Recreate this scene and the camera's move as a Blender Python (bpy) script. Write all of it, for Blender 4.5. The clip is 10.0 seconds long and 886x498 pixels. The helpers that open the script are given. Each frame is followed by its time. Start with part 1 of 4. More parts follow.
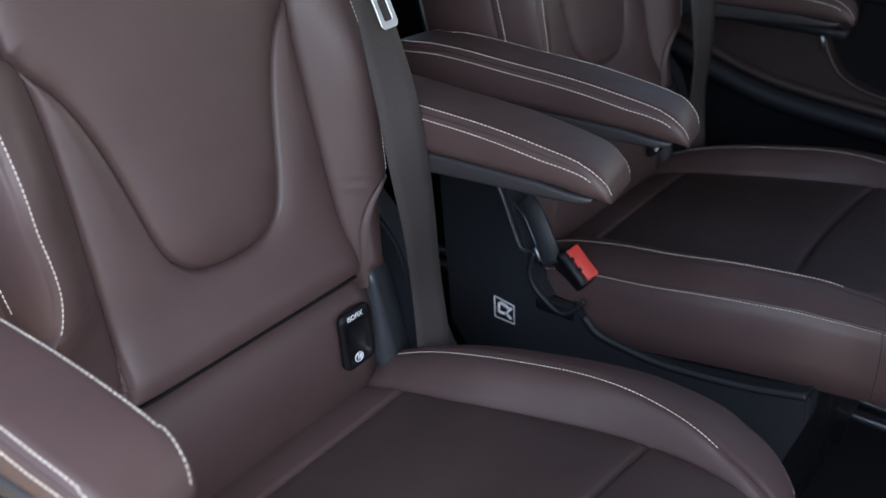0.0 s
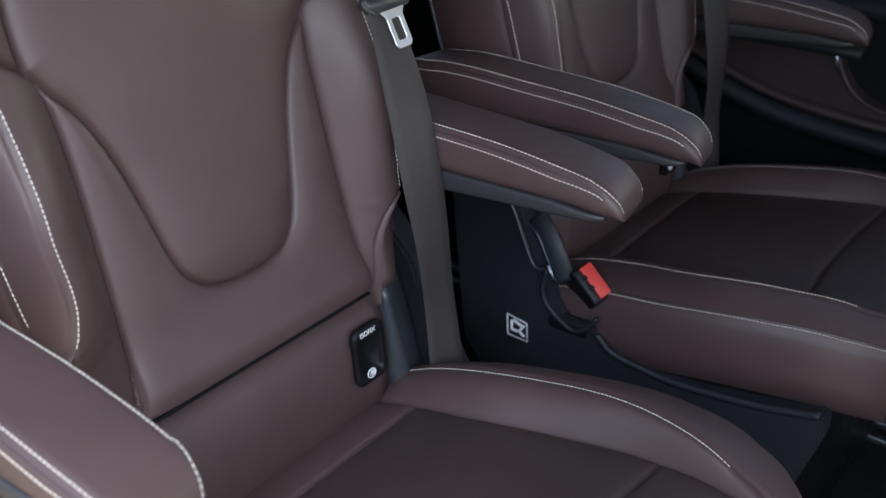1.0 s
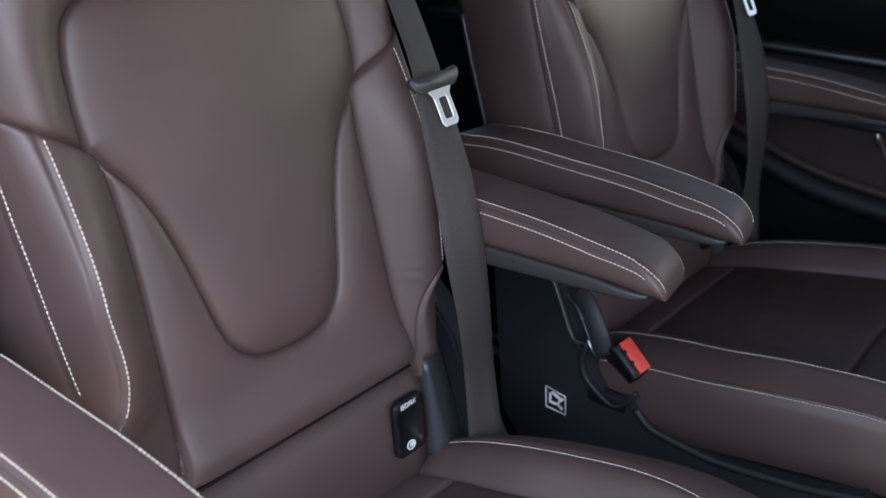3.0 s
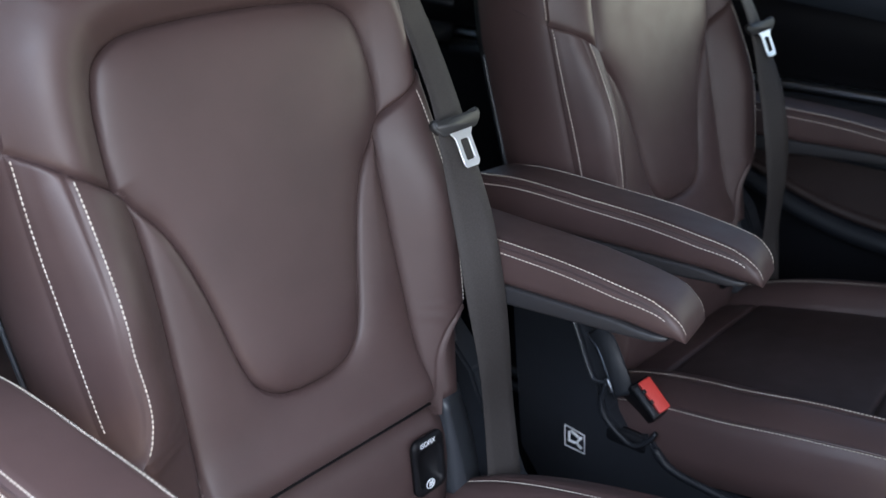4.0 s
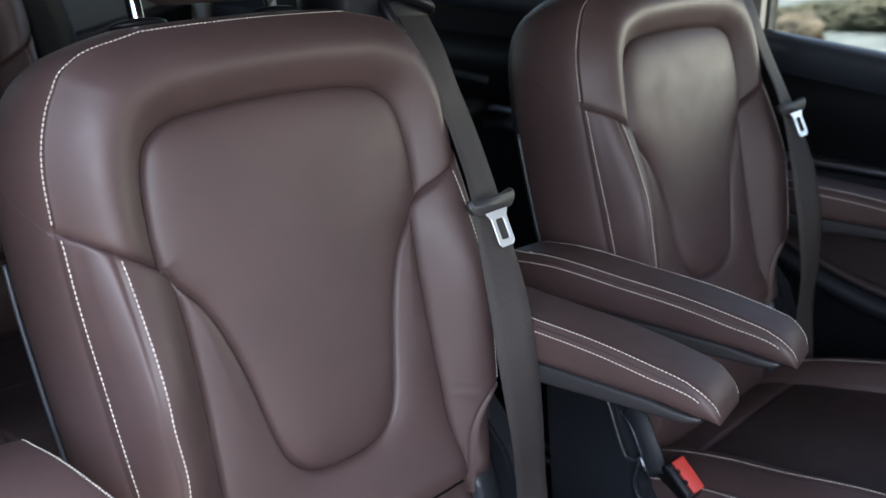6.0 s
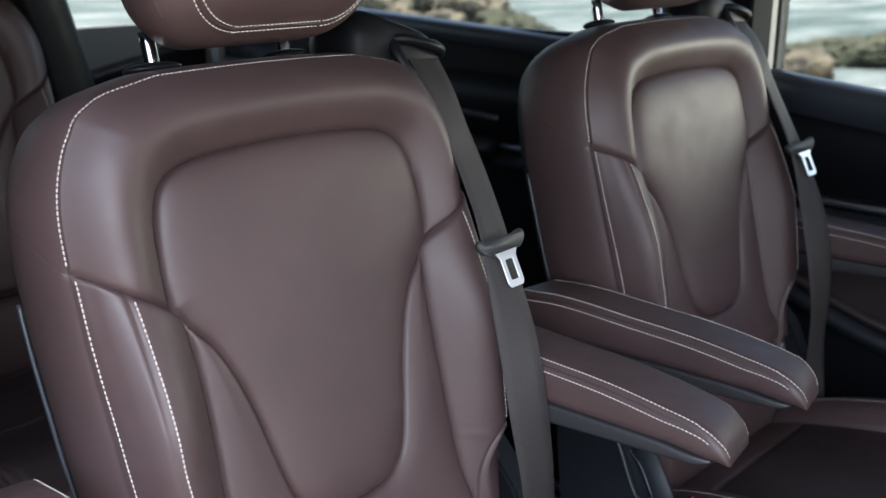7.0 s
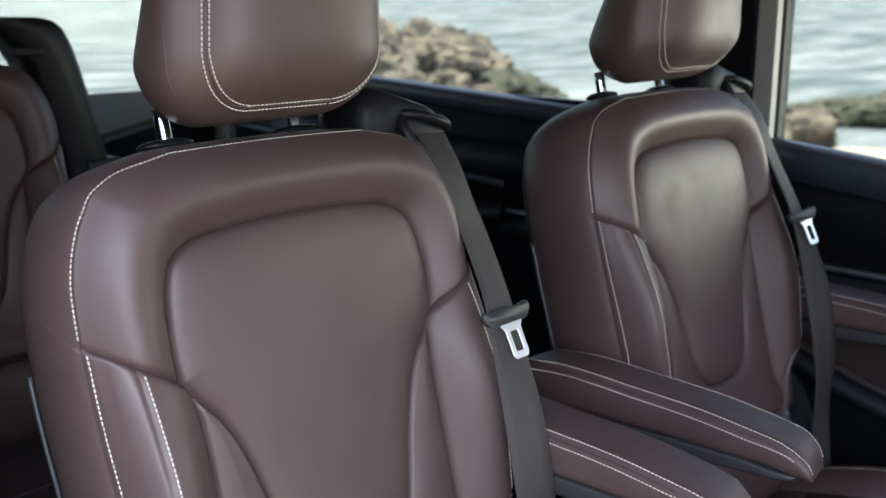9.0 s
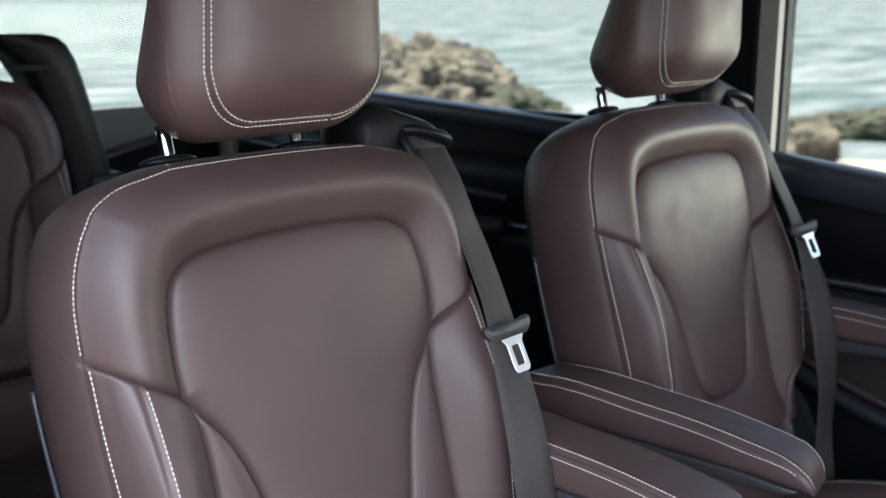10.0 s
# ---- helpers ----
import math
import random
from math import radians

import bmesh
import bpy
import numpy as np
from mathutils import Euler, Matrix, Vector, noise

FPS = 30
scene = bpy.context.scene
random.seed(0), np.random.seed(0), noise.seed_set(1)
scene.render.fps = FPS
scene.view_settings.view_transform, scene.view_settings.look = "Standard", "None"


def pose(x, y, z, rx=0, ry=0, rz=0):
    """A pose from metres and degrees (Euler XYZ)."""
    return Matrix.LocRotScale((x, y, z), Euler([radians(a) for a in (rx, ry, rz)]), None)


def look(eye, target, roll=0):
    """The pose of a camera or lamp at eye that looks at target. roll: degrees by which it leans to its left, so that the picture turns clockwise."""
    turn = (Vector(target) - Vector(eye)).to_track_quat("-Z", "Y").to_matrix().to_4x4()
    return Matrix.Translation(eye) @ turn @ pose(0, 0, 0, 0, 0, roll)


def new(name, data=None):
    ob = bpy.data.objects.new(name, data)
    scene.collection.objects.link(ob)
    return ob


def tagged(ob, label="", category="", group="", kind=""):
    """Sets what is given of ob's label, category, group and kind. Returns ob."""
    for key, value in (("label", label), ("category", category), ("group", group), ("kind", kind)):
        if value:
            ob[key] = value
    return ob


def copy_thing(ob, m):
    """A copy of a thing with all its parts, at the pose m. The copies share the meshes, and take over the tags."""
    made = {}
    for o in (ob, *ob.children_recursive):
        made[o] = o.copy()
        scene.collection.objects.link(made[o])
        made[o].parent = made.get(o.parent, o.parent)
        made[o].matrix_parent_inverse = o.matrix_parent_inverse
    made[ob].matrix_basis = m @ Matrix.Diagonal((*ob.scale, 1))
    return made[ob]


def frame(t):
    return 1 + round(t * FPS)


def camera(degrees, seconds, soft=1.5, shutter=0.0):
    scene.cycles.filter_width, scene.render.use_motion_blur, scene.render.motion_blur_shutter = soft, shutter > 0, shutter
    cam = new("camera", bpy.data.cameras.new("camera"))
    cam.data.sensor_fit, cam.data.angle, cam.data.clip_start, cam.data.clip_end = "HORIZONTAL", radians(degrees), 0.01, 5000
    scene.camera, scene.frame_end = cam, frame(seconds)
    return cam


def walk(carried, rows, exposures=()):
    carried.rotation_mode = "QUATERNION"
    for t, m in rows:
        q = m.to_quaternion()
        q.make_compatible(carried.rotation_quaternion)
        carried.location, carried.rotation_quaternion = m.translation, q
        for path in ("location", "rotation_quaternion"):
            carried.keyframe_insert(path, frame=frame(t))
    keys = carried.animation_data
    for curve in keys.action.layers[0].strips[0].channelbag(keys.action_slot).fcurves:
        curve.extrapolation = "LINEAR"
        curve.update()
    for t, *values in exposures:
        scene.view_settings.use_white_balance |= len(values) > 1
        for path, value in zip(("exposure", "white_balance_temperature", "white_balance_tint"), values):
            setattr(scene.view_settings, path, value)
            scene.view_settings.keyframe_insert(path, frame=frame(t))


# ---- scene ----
cam = camera(46.80, 10.0)
# seconds, eye x y z, yaw, pitch, roll
ROWS = [
    (0.0, -0.5603, -0.7164, 1.0972, -53.37, -28.72, -0.06),
    (0.5, -0.5613, -0.7196, 1.0962, -52.94, -28.28, -0.02),
    (1.0, -0.5631, -0.7206, 1.0987, -52.49, -27.72, 0.02),
    (1.5, -0.5658, -0.7207, 1.1033, -52.01, -27.02, -0.00),
    (2.0, -0.5694, -0.7191, 1.1084, -51.48, -26.17, -0.01),
    (2.5, -0.5717, -0.7181, 1.1119, -50.89, -25.22, -0.07),
    (4.0, -0.5793, -0.7178, 1.1290, -49.25, -22.57, -0.08),
    (4.5, -0.5819, -0.7180, 1.1318, -48.76, -21.65, -0.08),
    (5.0, -0.5857, -0.7187, 1.1370, -48.26, -20.66, -0.11),
    (5.5, -0.5888, -0.7200, 1.1412, -47.84, -19.74, -0.08),
    (7.0, -0.5942, -0.7260, 1.1527, -46.84, -16.84, 0.06),
    (7.5, -0.5963, -0.7275, 1.1569, -46.75, -15.97, 0.05),
    (8.0, -0.5980, -0.7288, 1.1613, -46.67, -15.14, 0.06),
    (8.5, -0.6001, -0.7303, 1.1663, -46.60, -14.35, 0.04),
    (9.0, -0.6019, -0.7314, 1.1710, -46.56, -13.62, 0.02),
    (9.5, -0.6026, -0.7333, 1.1726, -46.47, -13.18, 0.06),
    (10.0, -0.6027, -0.7368, 1.1729, -46.35, -12.85, 0.20),
]
cam.data.dof.use_dof, cam.data.dof.focus_distance, cam.data.dof.aperture_fstop = True, 1.0, 6.5
walk(cam, [(t, pose(x, y, z, 90 + pitch, roll, yaw)) for t, x, y, z, yaw, pitch, roll in ROWS], exposures=[(0.0, 1.50), (3.0, 1.62), (6.0, 1.78), (10.0, 1.95)])

# ---- light ----
world = bpy.data.worlds.new("sky")
scene.world = world
world.use_nodes = True
wn = world.node_tree
sky = wn.nodes.new("ShaderNodeTexSky")
sky.sky_type, sky.sun_disc = "NISHITA", False
SUN_EL, SUN_AZ = 80.0, 290.0
sky.sun_elevation, sky.sun_rotation = radians(SUN_EL), radians(SUN_AZ)
sky.air_density, sky.dust_density = 1.0, 3.0
wn.links.new(sky.outputs[0], wn.nodes["Background"].inputs[0])
wn.nodes["Background"].inputs[1].default_value = 0.15
sun = new("sun", bpy.data.lights.new("sun", "SUN"))
sun.data.energy, sun.data.angle, sun.data.color = 3.0, radians(0.6), (1.0, 0.95, 0.87)
sun_dir = Vector((math.sin(radians(SUN_AZ)) * math.cos(radians(SUN_EL)), math.cos(radians(SUN_AZ)) * math.cos(radians(SUN_EL)), math.sin(radians(SUN_EL))))
sun.matrix_world = look((0, 0, 30), Vector((0, 0, 30)) - sun_dir)


def opening_light(name, eye, target, w, h, power, colour, spread=180.0):
    """An added lamp that strengthens the sky's light through an opening."""
    lamp = new(name, bpy.data.lights.new(name, "AREA"))
    lamp.data.shape, lamp.data.size, lamp.data.size_y = "RECTANGLE", w, h
    lamp.data.energy, lamp.data.color = power, colour
    lamp.data.spread = radians(spread)
    lamp.matrix_world = look(eye, target)


# added out of view and aimed to brighten the seats
opening_light("door_daylight", (-0.80, -1.32, 1.36), (0.04, -0.03, 0.74), 1.0, 0.9, 2.0, (0.88, 0.92, 1.0), 80.0)
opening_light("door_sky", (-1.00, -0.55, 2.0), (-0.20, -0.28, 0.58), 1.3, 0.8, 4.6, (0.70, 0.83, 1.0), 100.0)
opening_light("windscreen_daylight", (0.38, -2.38, 1.1), (0.30, 0.0, 0.86), 1.5, 0.56, 0.8, (0.93, 0.94, 1.0), 80.0)
# stands outside the glass, warm, to put the sheen on the far seat
opening_light("side_window_daylight", (2.3, -1.0, 0.94), (0.72, 0.0, 0.88), 1.5, 0.6, 9.0, (1.0, 0.99, 0.84))


# ---- materials ----
def material(name, colour, rough=0.5, metal=0.0, spec=0.5):
    m = bpy.data.materials.new(name)
    m.use_nodes = True
    b = m.node_tree.nodes["Principled BSDF"]
    b.inputs["Base Color"].default_value = (*colour, 1)
    b.inputs["Roughness"].default_value = rough
    b.inputs["Metallic"].default_value = metal
    b.inputs["Specular IOR Level"].default_value = spec
    return m


def dull(m, spec):
    m.node_tree.nodes["Principled BSDF"].inputs["Specular IOR Level"].default_value = spec
    return m


def node(m, kind, **values):
    n = m.node_tree.nodes.new(kind)
    for k, v in values.items():
        n.inputs[k.replace("_", " ")].default_value = v
    return n


def wire(m, a, out, b, slot):
    m.node_tree.links.new(a.outputs[out], b.inputs[slot])


def coords(m):
    return m.node_tree.nodes.new("ShaderNodeTexCoord")


def shade(m, scale, low, high, slot="Base Color", detail=4.0, span=(0.3, 0.7)):
    """Noise between two values or colours into one input."""
    b = m.node_tree.nodes["Principled BSDF"]
    tc, nz = coords(m), node(m, "ShaderNodeTexNoise", Scale=scale, Detail=detail)
    wire(m, tc, "Object", nz, "Vector")
    ramp = m.node_tree.nodes.new("ShaderNodeValToRGB")
    e = ramp.color_ramp.elements
    e[0].position, e[1].position = span
    lo, hi = (low, high) if isinstance(low, tuple) else ((low,) * 3, (high,) * 3)
    e[0].color, e[1].color = (*lo, 1), (*hi, 1)
    wire(m, nz, "Fac", ramp, "Fac")
    wire(m, ramp, "Color", b, slot)
    return nz


def relief(m, tex, out, strength, distance):
    b = m.node_tree.nodes["Principled BSDF"]
    bump = node(m, "ShaderNodeBump", Strength=strength, Distance=distance)
    wire(m, tex, out, bump, "Height")
    if b.inputs["Normal"].is_linked:
        m.node_tree.links.new(b.inputs["Normal"].links[0].from_node.outputs[0], bump.inputs["Normal"])
    wire(m, bump, "Normal", b, "Normal")


def leather(name, dark, light, rough=(0.45, 0.55), spec=0.5):
    m = material(name, light, spec=spec)
    shade(m, 9.0, dark, light)
    shade(m, 30.0, rough[0], rough[1], "Roughness")
    tc = coords(m)
    cells = node(m, "ShaderNodeTexVoronoi", Scale=900.0)
    wire(m, tc, "Object", cells, "Vector")
    relief(m, cells, "Distance", 0.10, 0.0006)
    soft = node(m, "ShaderNodeTexNoise", Scale=14.0, Detail=3.0)
    wire(m, tc, "Object", soft, "Vector")
    relief(m, soft, "Fac", 0.04, 0.006)
    return m


LEATHER = leather("brown_leather", (0.0572, 0.0352, 0.0346), (0.0708, 0.0434, 0.0425))
# seat leather again, darkened for the weak light on the far door
SHADED_LEATHER = leather("brown_leather_shaded", (0.030, 0.0195, 0.019), (0.038, 0.025, 0.0245))
INSERT = leather("matt_brown_insert_leather", (0.034, 0.0225, 0.0225), (0.043, 0.028, 0.0278), (0.50, 0.60), 0.4)
PIPING = material("leather_edge", (0.055, 0.036, 0.036), 0.4)
THREAD = material("pale_thread", (0.60, 0.54, 0.48), 0.7)
PLASTIC = material("charcoal_plastic", (0.016, 0.018, 0.023), 0.45)
shade(PLASTIC, 60.0, 0.42, 0.55, "Roughness")
grain = node(PLASTIC, "ShaderNodeTexNoise", Scale=1400.0, Detail=2.0)
wire(PLASTIC, coords(PLASTIC), "Object", grain, "Vector")
relief(PLASTIC, grain, "Fac", 0.15, 0.0005)
HINGE = material("satin_blue_grey_plastic", (0.037, 0.041, 0.049), 0.36)
shade(HINGE, 40.0, 0.32, 0.36, "Roughness")
TRAY = material("grey_tray_plastic", (0.025, 0.024, 0.027), 0.5)
BLACK = material("black_plastic", (0.007, 0.007, 0.0085), 0.4)
shade(BLACK, 40.0, 0.34, 0.5, "Roughness")
CHROME = material("chrome", (0.80, 0.81, 0.84), 0.10, 1.0)
STEEL = material("brushed_steel", (0.42, 0.45, 0.50), 0.35, 1.0)
BRIGHT = material("bright_steel", (0.82, 0.84, 0.86), 0.38, 1.0)
RED = material("red_plastic", (0.55, 0.045, 0.035), 0.4)
WHITE = material("white_print", (0.7, 0.72, 0.75), 0.6)
CARPET = material("dark_carpet", (0.012, 0.012, 0.013), 0.95)
nz = shade(CARPET, 500.0, (0.004, 0.004, 0.005), (0.015, 0.015, 0.017))
relief(CARPET, nz, "Fac", 0.6, 0.003)
TRIM = material("dark_trim_plastic", (0.0065, 0.007, 0.009), 0.5)
shade(TRIM, 50.0, 0.44, 0.58, "Roughness")
SILL = material("blue_grey_sill_plastic", (0.030, 0.036, 0.048), 0.42)
PALE = material("pale_grey_trim", (0.34, 0.34, 0.32), 0.6)
shade(PALE, 120.0, (0.265, 0.26, 0.235), (0.29, 0.285, 0.26))
# never in view; made dark to lessen the light from above
HEADLINER = material("headliner_cloth", (0.20, 0.195, 0.19), 0.9)
shade(HEADLINER, 400.0, (0.085, 0.085, 0.088), (0.11, 0.11, 0.113))
WEB = material("seat_belt_webbing", (0.050, 0.046, 0.047), 0.62)
wv = node(WEB, "ShaderNodeTexWave", Scale=330.0, Distortion=0.5)
wire(WEB, coords(WEB), "Generated", wv, "Vector")
nzw = shade(WEB, 700.0, (0.030, 0.026, 0.026), (0.047, 0.042, 0.041))
relief(WEB, nzw, "Fac", 0.25, 0.0006)
for m in (TRIM, BLACK, CARPET):
    dull(m, 0.18)
dull(PLASTIC, 0.3)
dull(WEB, 0.25)
GLASS = bpy.data.materials.new("tinted_glass")
GLASS.use_nodes = True
gn = GLASS.node_tree
gn.nodes.remove(gn.nodes["Principled BSDF"])
tint, gloss, mix = (gn.nodes.new("ShaderNode" + k) for k in ("BsdfTransparent", "BsdfGlossy", "MixShader"))
tint.inputs[0].default_value = (0.80, 0.83, 0.82, 1)
gloss.inputs["Roughness"].default_value = 0.02
mix.inputs[0].default_value = 0.02
gn.links.new(tint.outputs[0], mix.inputs[1])
gn.links.new(gloss.outputs[0], mix.inputs[2])
gn.links.new(mix.outputs[0], gn.nodes["Material Output"].inputs[0])
GRIP = material("dark_grey_grip", (0.035, 0.036, 0.038), 0.5)

SEA = material("sea_water", (0.10, 0.22, 0.24), 0.6, 0.0, 0.0)
sw = node(SEA, "ShaderNodeTexNoise", Scale=0.24, Detail=5.0, Roughness=0.62)
mp = node(SEA, "ShaderNodeMapping", Scale=(0.5, 1.5, 1.0))
wire(SEA, coords(SEA), "Object", mp, "Vector")
wire(SEA, mp, "Vector", sw, "Vector")
foam = SEA.node_tree.nodes.new("ShaderNodeValToRGB")
fe = foam.color_ramp.elements
fe[0].position, fe[0].color = 0.42, (0.092, 0.119, 0.114, 1)
fe[1].position, fe[1].color = 0.74, (0.31, 0.325, 0.315, 1)
wire(SEA, sw, "Fac", foam, "Fac")
wire(SEA, foam, "Color", SEA.node_tree.nodes["Principled BSDF"], "Base Color")
relief(SEA, sw, "Fac", 0.15, 0.2)
ROCK = material("weathered_limestone", (0.4, 0.36, 0.29), 0.9)
rk = shade(ROCK, 1.3, (0.030, 0.026, 0.019), (0.23, 0.190, 0.130), detail=10.0, span=(0.38, 0.66))
relief(ROCK, rk, "Fac", 0.9, 0.2)
WEED = material("weed_covered_stone", (0.05, 0.05, 0.03), 0.85)
wd = shade(WEED, 2.5, (0.022, 0.026, 0.013), (0.085, 0.082, 0.048), detail=9.0, span=(0.35, 0.65))
relief(WEED, wd, "Fac", 0.9, 0.2)
SAND = material("sand_and_pebbles", (0.45, 0.40, 0.32), 0.95)
sd = shade(SAND, 3.0, (0.30, 0.24, 0.17), (0.50, 0.41, 0.30), detail=12.0)
relief(SAND, sd, "Fac", 0.6, 0.05)


# ---- mesh helpers ----
def mesh_of(name, verts, faces, smooth=True):
    me = bpy.data.meshes.new(name)
    me.from_pydata([tuple(map(float, v)) for v in verts], [], [tuple(map(int, f)) for f in faces])
    if smooth:
        me.polygons.foreach_set("use_smooth", [True] * len(me.polygons))
    me.update()
    return me


def part(name, data, mat, parent=None, label=""):
    """Links a bmesh or mesh as one object under a thing."""
    if isinstance(data, bmesh.types.BMesh):
        me = bpy.data.meshes.new(name)
        data.to_mesh(me)
        data.free()
        data = me
    data.materials.append(mat)
    ob = new(name, data)
    if parent:
        ob.parent = parent
    if label:
        ob["label"] = label
    return ob


def empty(name, x=0.0, y=0.0, z=0.0):
    ob = new(name)
    ob.empty_display_size = 0.1
    ob.location = (x, y, z)
    return ob


def smooth_bm(bm):
    for f in bm.faces:
        f.smooth = True
    return bm


def box(x0, x1, y0, y1, z0, z1, bevel=0.0, seg=2):
    bm = bmesh.new()
    bmesh.ops.create_cube(bm, size=1, matrix=Matrix.Translation(((x0 + x1) / 2, (y0 + y1) / 2, (z0 + z1) / 2)) @ Matrix.Diagonal((x1 - x0, y1 - y0, z1 - z0, 1)))
    if bevel:
        bmesh.ops.bevel(bm, geom=bm.edges[:], offset=bevel, segments=seg, affect="EDGES", profile=0.6)
        smooth_bm(bm)
    return bm


def tube(points, radius, sides=10, closed=False):
    """A round bar along points."""
    pts = [Vector(p) for p in points]
    loops = []
    for i, p in enumerate(pts):
        d = (pts[min(i + 1, len(pts) - 1)] - pts[max(i - 1, 0)]).normalized()
        a = d.orthogonal().normalized() if i == 0 else (side - d * side.dot(d)).normalized()
        side = a
        b = d.cross(a)
        loops.append([p + radius * (math.cos(2 * math.pi * k / sides) * a + math.sin(2 * math.pi * k / sides) * b) for k in range(sides)])
    return loft(loops)


def loft(loops, caps=True):
    """A skin over closed loops that all have the same count of points."""
    n = len(loops[0])
    verts = [v for lp in loops for v in lp]
    faces = [(i * n + k, i * n + (k + 1) % n, (i + 1) * n + (k + 1) % n, (i + 1) * n + k) for i in range(len(loops) - 1) for k in range(n)]
    if caps:
        faces += [tuple(reversed(range(n))), tuple(range((len(loops) - 1) * n, len(loops) * n))]
    me = mesh_of("loft", verts, faces)
    bm = bmesh.new()
    bm.from_mesh(me)
    bmesh.ops.recalc_face_normals(bm, faces=bm.faces[:])
    bm.to_mesh(me)
    bm.free()
    return me


def spline(points, n=12):
    """A smooth curve through points (Catmull-Rom)."""
    p = np.array(points, float)
    q = np.vstack([2 * p[0] - p[1], p, 2 * p[-1] - p[-2]])
    out = []
    for i in range(1, len(q) - 2):
        for t in np.linspace(0, 1, n, endpoint=False):
            a, b, c, d = q[i - 1:i + 3]
            out.append(0.5 * (2 * b + (c - a) * t + (2 * a - 5 * b + 4 * c - d) * t * t + (3 * b - a - 3 * c + d) * t ** 3))
    return np.array(out + [p[-1]])


def ease(x, xs, ys):
    """A smooth curve through the values ys at xs, read at x."""
    xs, ys = np.array(xs, float), np.array(ys, float)
    m = np.gradient(ys, xs)
    x = np.clip(x, xs[0], xs[-1])
    i = np.clip(np.searchsorted(xs, x) - 1, 0, len(xs) - 2)
    h = xs[i + 1] - xs[i]
    t = (x - xs[i]) / h
    return (2 * t ** 3 - 3 * t ** 2 + 1) * ys[i] + (t ** 3 - 2 * t ** 2 + t) * h * m[i] + (3 * t ** 2 - 2 * t ** 3) * ys[i + 1] + (t ** 3 - t ** 2) * h * m[i + 1]


def polydist(p, line):
    """Distance of points p (n, 2) to a polyline."""
    best = np.full(len(p), 9.0)
    for a, b in zip(line[:-1], line[1:]):
        ab = b - a
        t = np.clip(((p - a) @ ab) / max(ab @ ab, 1e-12), 0, 1)
        best = np.minimum(best, np.hypot(*(p - a - t[:, None] * ab).T))
    return best


def inside(p, poly):
    x, y = p[:, 0], p[:, 1]
    res = np.zeros(len(p), bool)
    for a, b in zip(poly, np.roll(poly, -1, 0)):
        if abs(a[1] - b[1]) < 1e-12:
            continue
        cross = ((a[1] > y) != (b[1] > y)) & (x < (b[0] - a[0]) * (y - a[1]) / (b[1] - a[1]) + a[0])
        res ^= cross
    return res


def cut(uv, tris, f):
    """Splits a flat triangle mesh along f = 0. Returns the part where f is above nought and the rest, on one list of points."""
    val = f(uv)
    val[np.abs(val) < 2e-4] = 0.0
    tv = val[tris]
    pos, neg = (tv >= 0).all(1), (tv <= 0).all(1)
    neg &= ~pos
    up, down, extra, made = list(tris[pos]), list(tris[neg]), [], {}

    def mid(i, j):
        key = (min(i, j), max(i, j))
        if key not in made:
            t = val[i] / (val[i] - val[j])
            made[key] = len(uv) + len(extra)
            extra.append(uv[i] + t * (uv[j] - uv[i]))
        return made[key]

    for tri in tris[~pos & ~neg]:
        a, b = [], []
        for k in range(3):
            i, j = tri[k], tri[(k + 1) % 3]
            if val[i] >= 0:
                a.append(i)
            if val[i] <= 0:
                b.append(i)
            if val[i] * val[j] < 0:
                m = mid(i, j)
                a.append(m), b.append(m)
        for poly, out in ((a, up), (b, down)):
            out += [(poly[0], poly[k], poly[k + 1]) for k in range(1, len(poly) - 1)]
    if extra:
        uv = np.vstack([uv, np.array(extra)])
    return uv, np.array(up, int).reshape(-1, 3), np.array(down, int).reshape(-1, 3)


def used(xyz, tris, name):
    ids, inv = np.unique(tris, return_inverse=True)
    return mesh_of(name, xyz[ids], inv.reshape(-1, 3))


def stitches(points, normals, length=0.0036, gap=0.0010, r=0.00060, lift=0.0002):
    """A row of sewn stitches along a dense 3D line."""
    p, nrm = np.array(points, float), np.array(normals, float)
    seg = np.linalg.norm(np.diff(p, axis=0), axis=1)
    s = np.concatenate([[0], np.cumsum(seg)])
    verts, faces = [], []
    at = 0.0
    while at + length < s[-1]:
        ends = [np.array([np.interp(at + k, s, p[:, c]) for c in range(3)]) for k in (0.0, length)]
        nn = np.array([np.interp(at + length / 2, s, nrm[:, c]) for c in range(3)])
        nn /= np.linalg.norm(nn)
        d = ends[1] - ends[0]
        d /= np.linalg.norm(d) + 1e-9
        sd = np.cross(d, nn)
        base = len(verts)
        for k, (e, q) in enumerate(((ends[0], 0.45), (ends[0] + d * length * 0.2, 1.0), (ends[1] - d * length * 0.2, 1.0), (ends[1], 0.45))):
            c = e + nn * lift
            verts += [c + sd * r * q * 1.15, c + nn * r * q * 1.1, c - sd * r * q * 1.15, c - nn * r * q]
        for k in range(3):
            for j in range(4):
                faces.append((base + 4 * k + j, base + 4 * k + (j + 1) % 4, base + 4 * k + 4 + (j + 1) % 4, base + 4 * k + 4 + j))
        faces += [(base + 3, base + 2, base + 1, base), (base + 12, base + 13, base + 14, base + 15)]
        at += length + gap
    return mesh_of("stitching", verts, faces)


def mirrored(points):
    q = np.array(points, float).copy()
    q[:, 0] *= -1
    return q


# ---- backrest: u across, v up along the leaning back, w out of it ----
LEAN_BACK = math.atan(0.25)
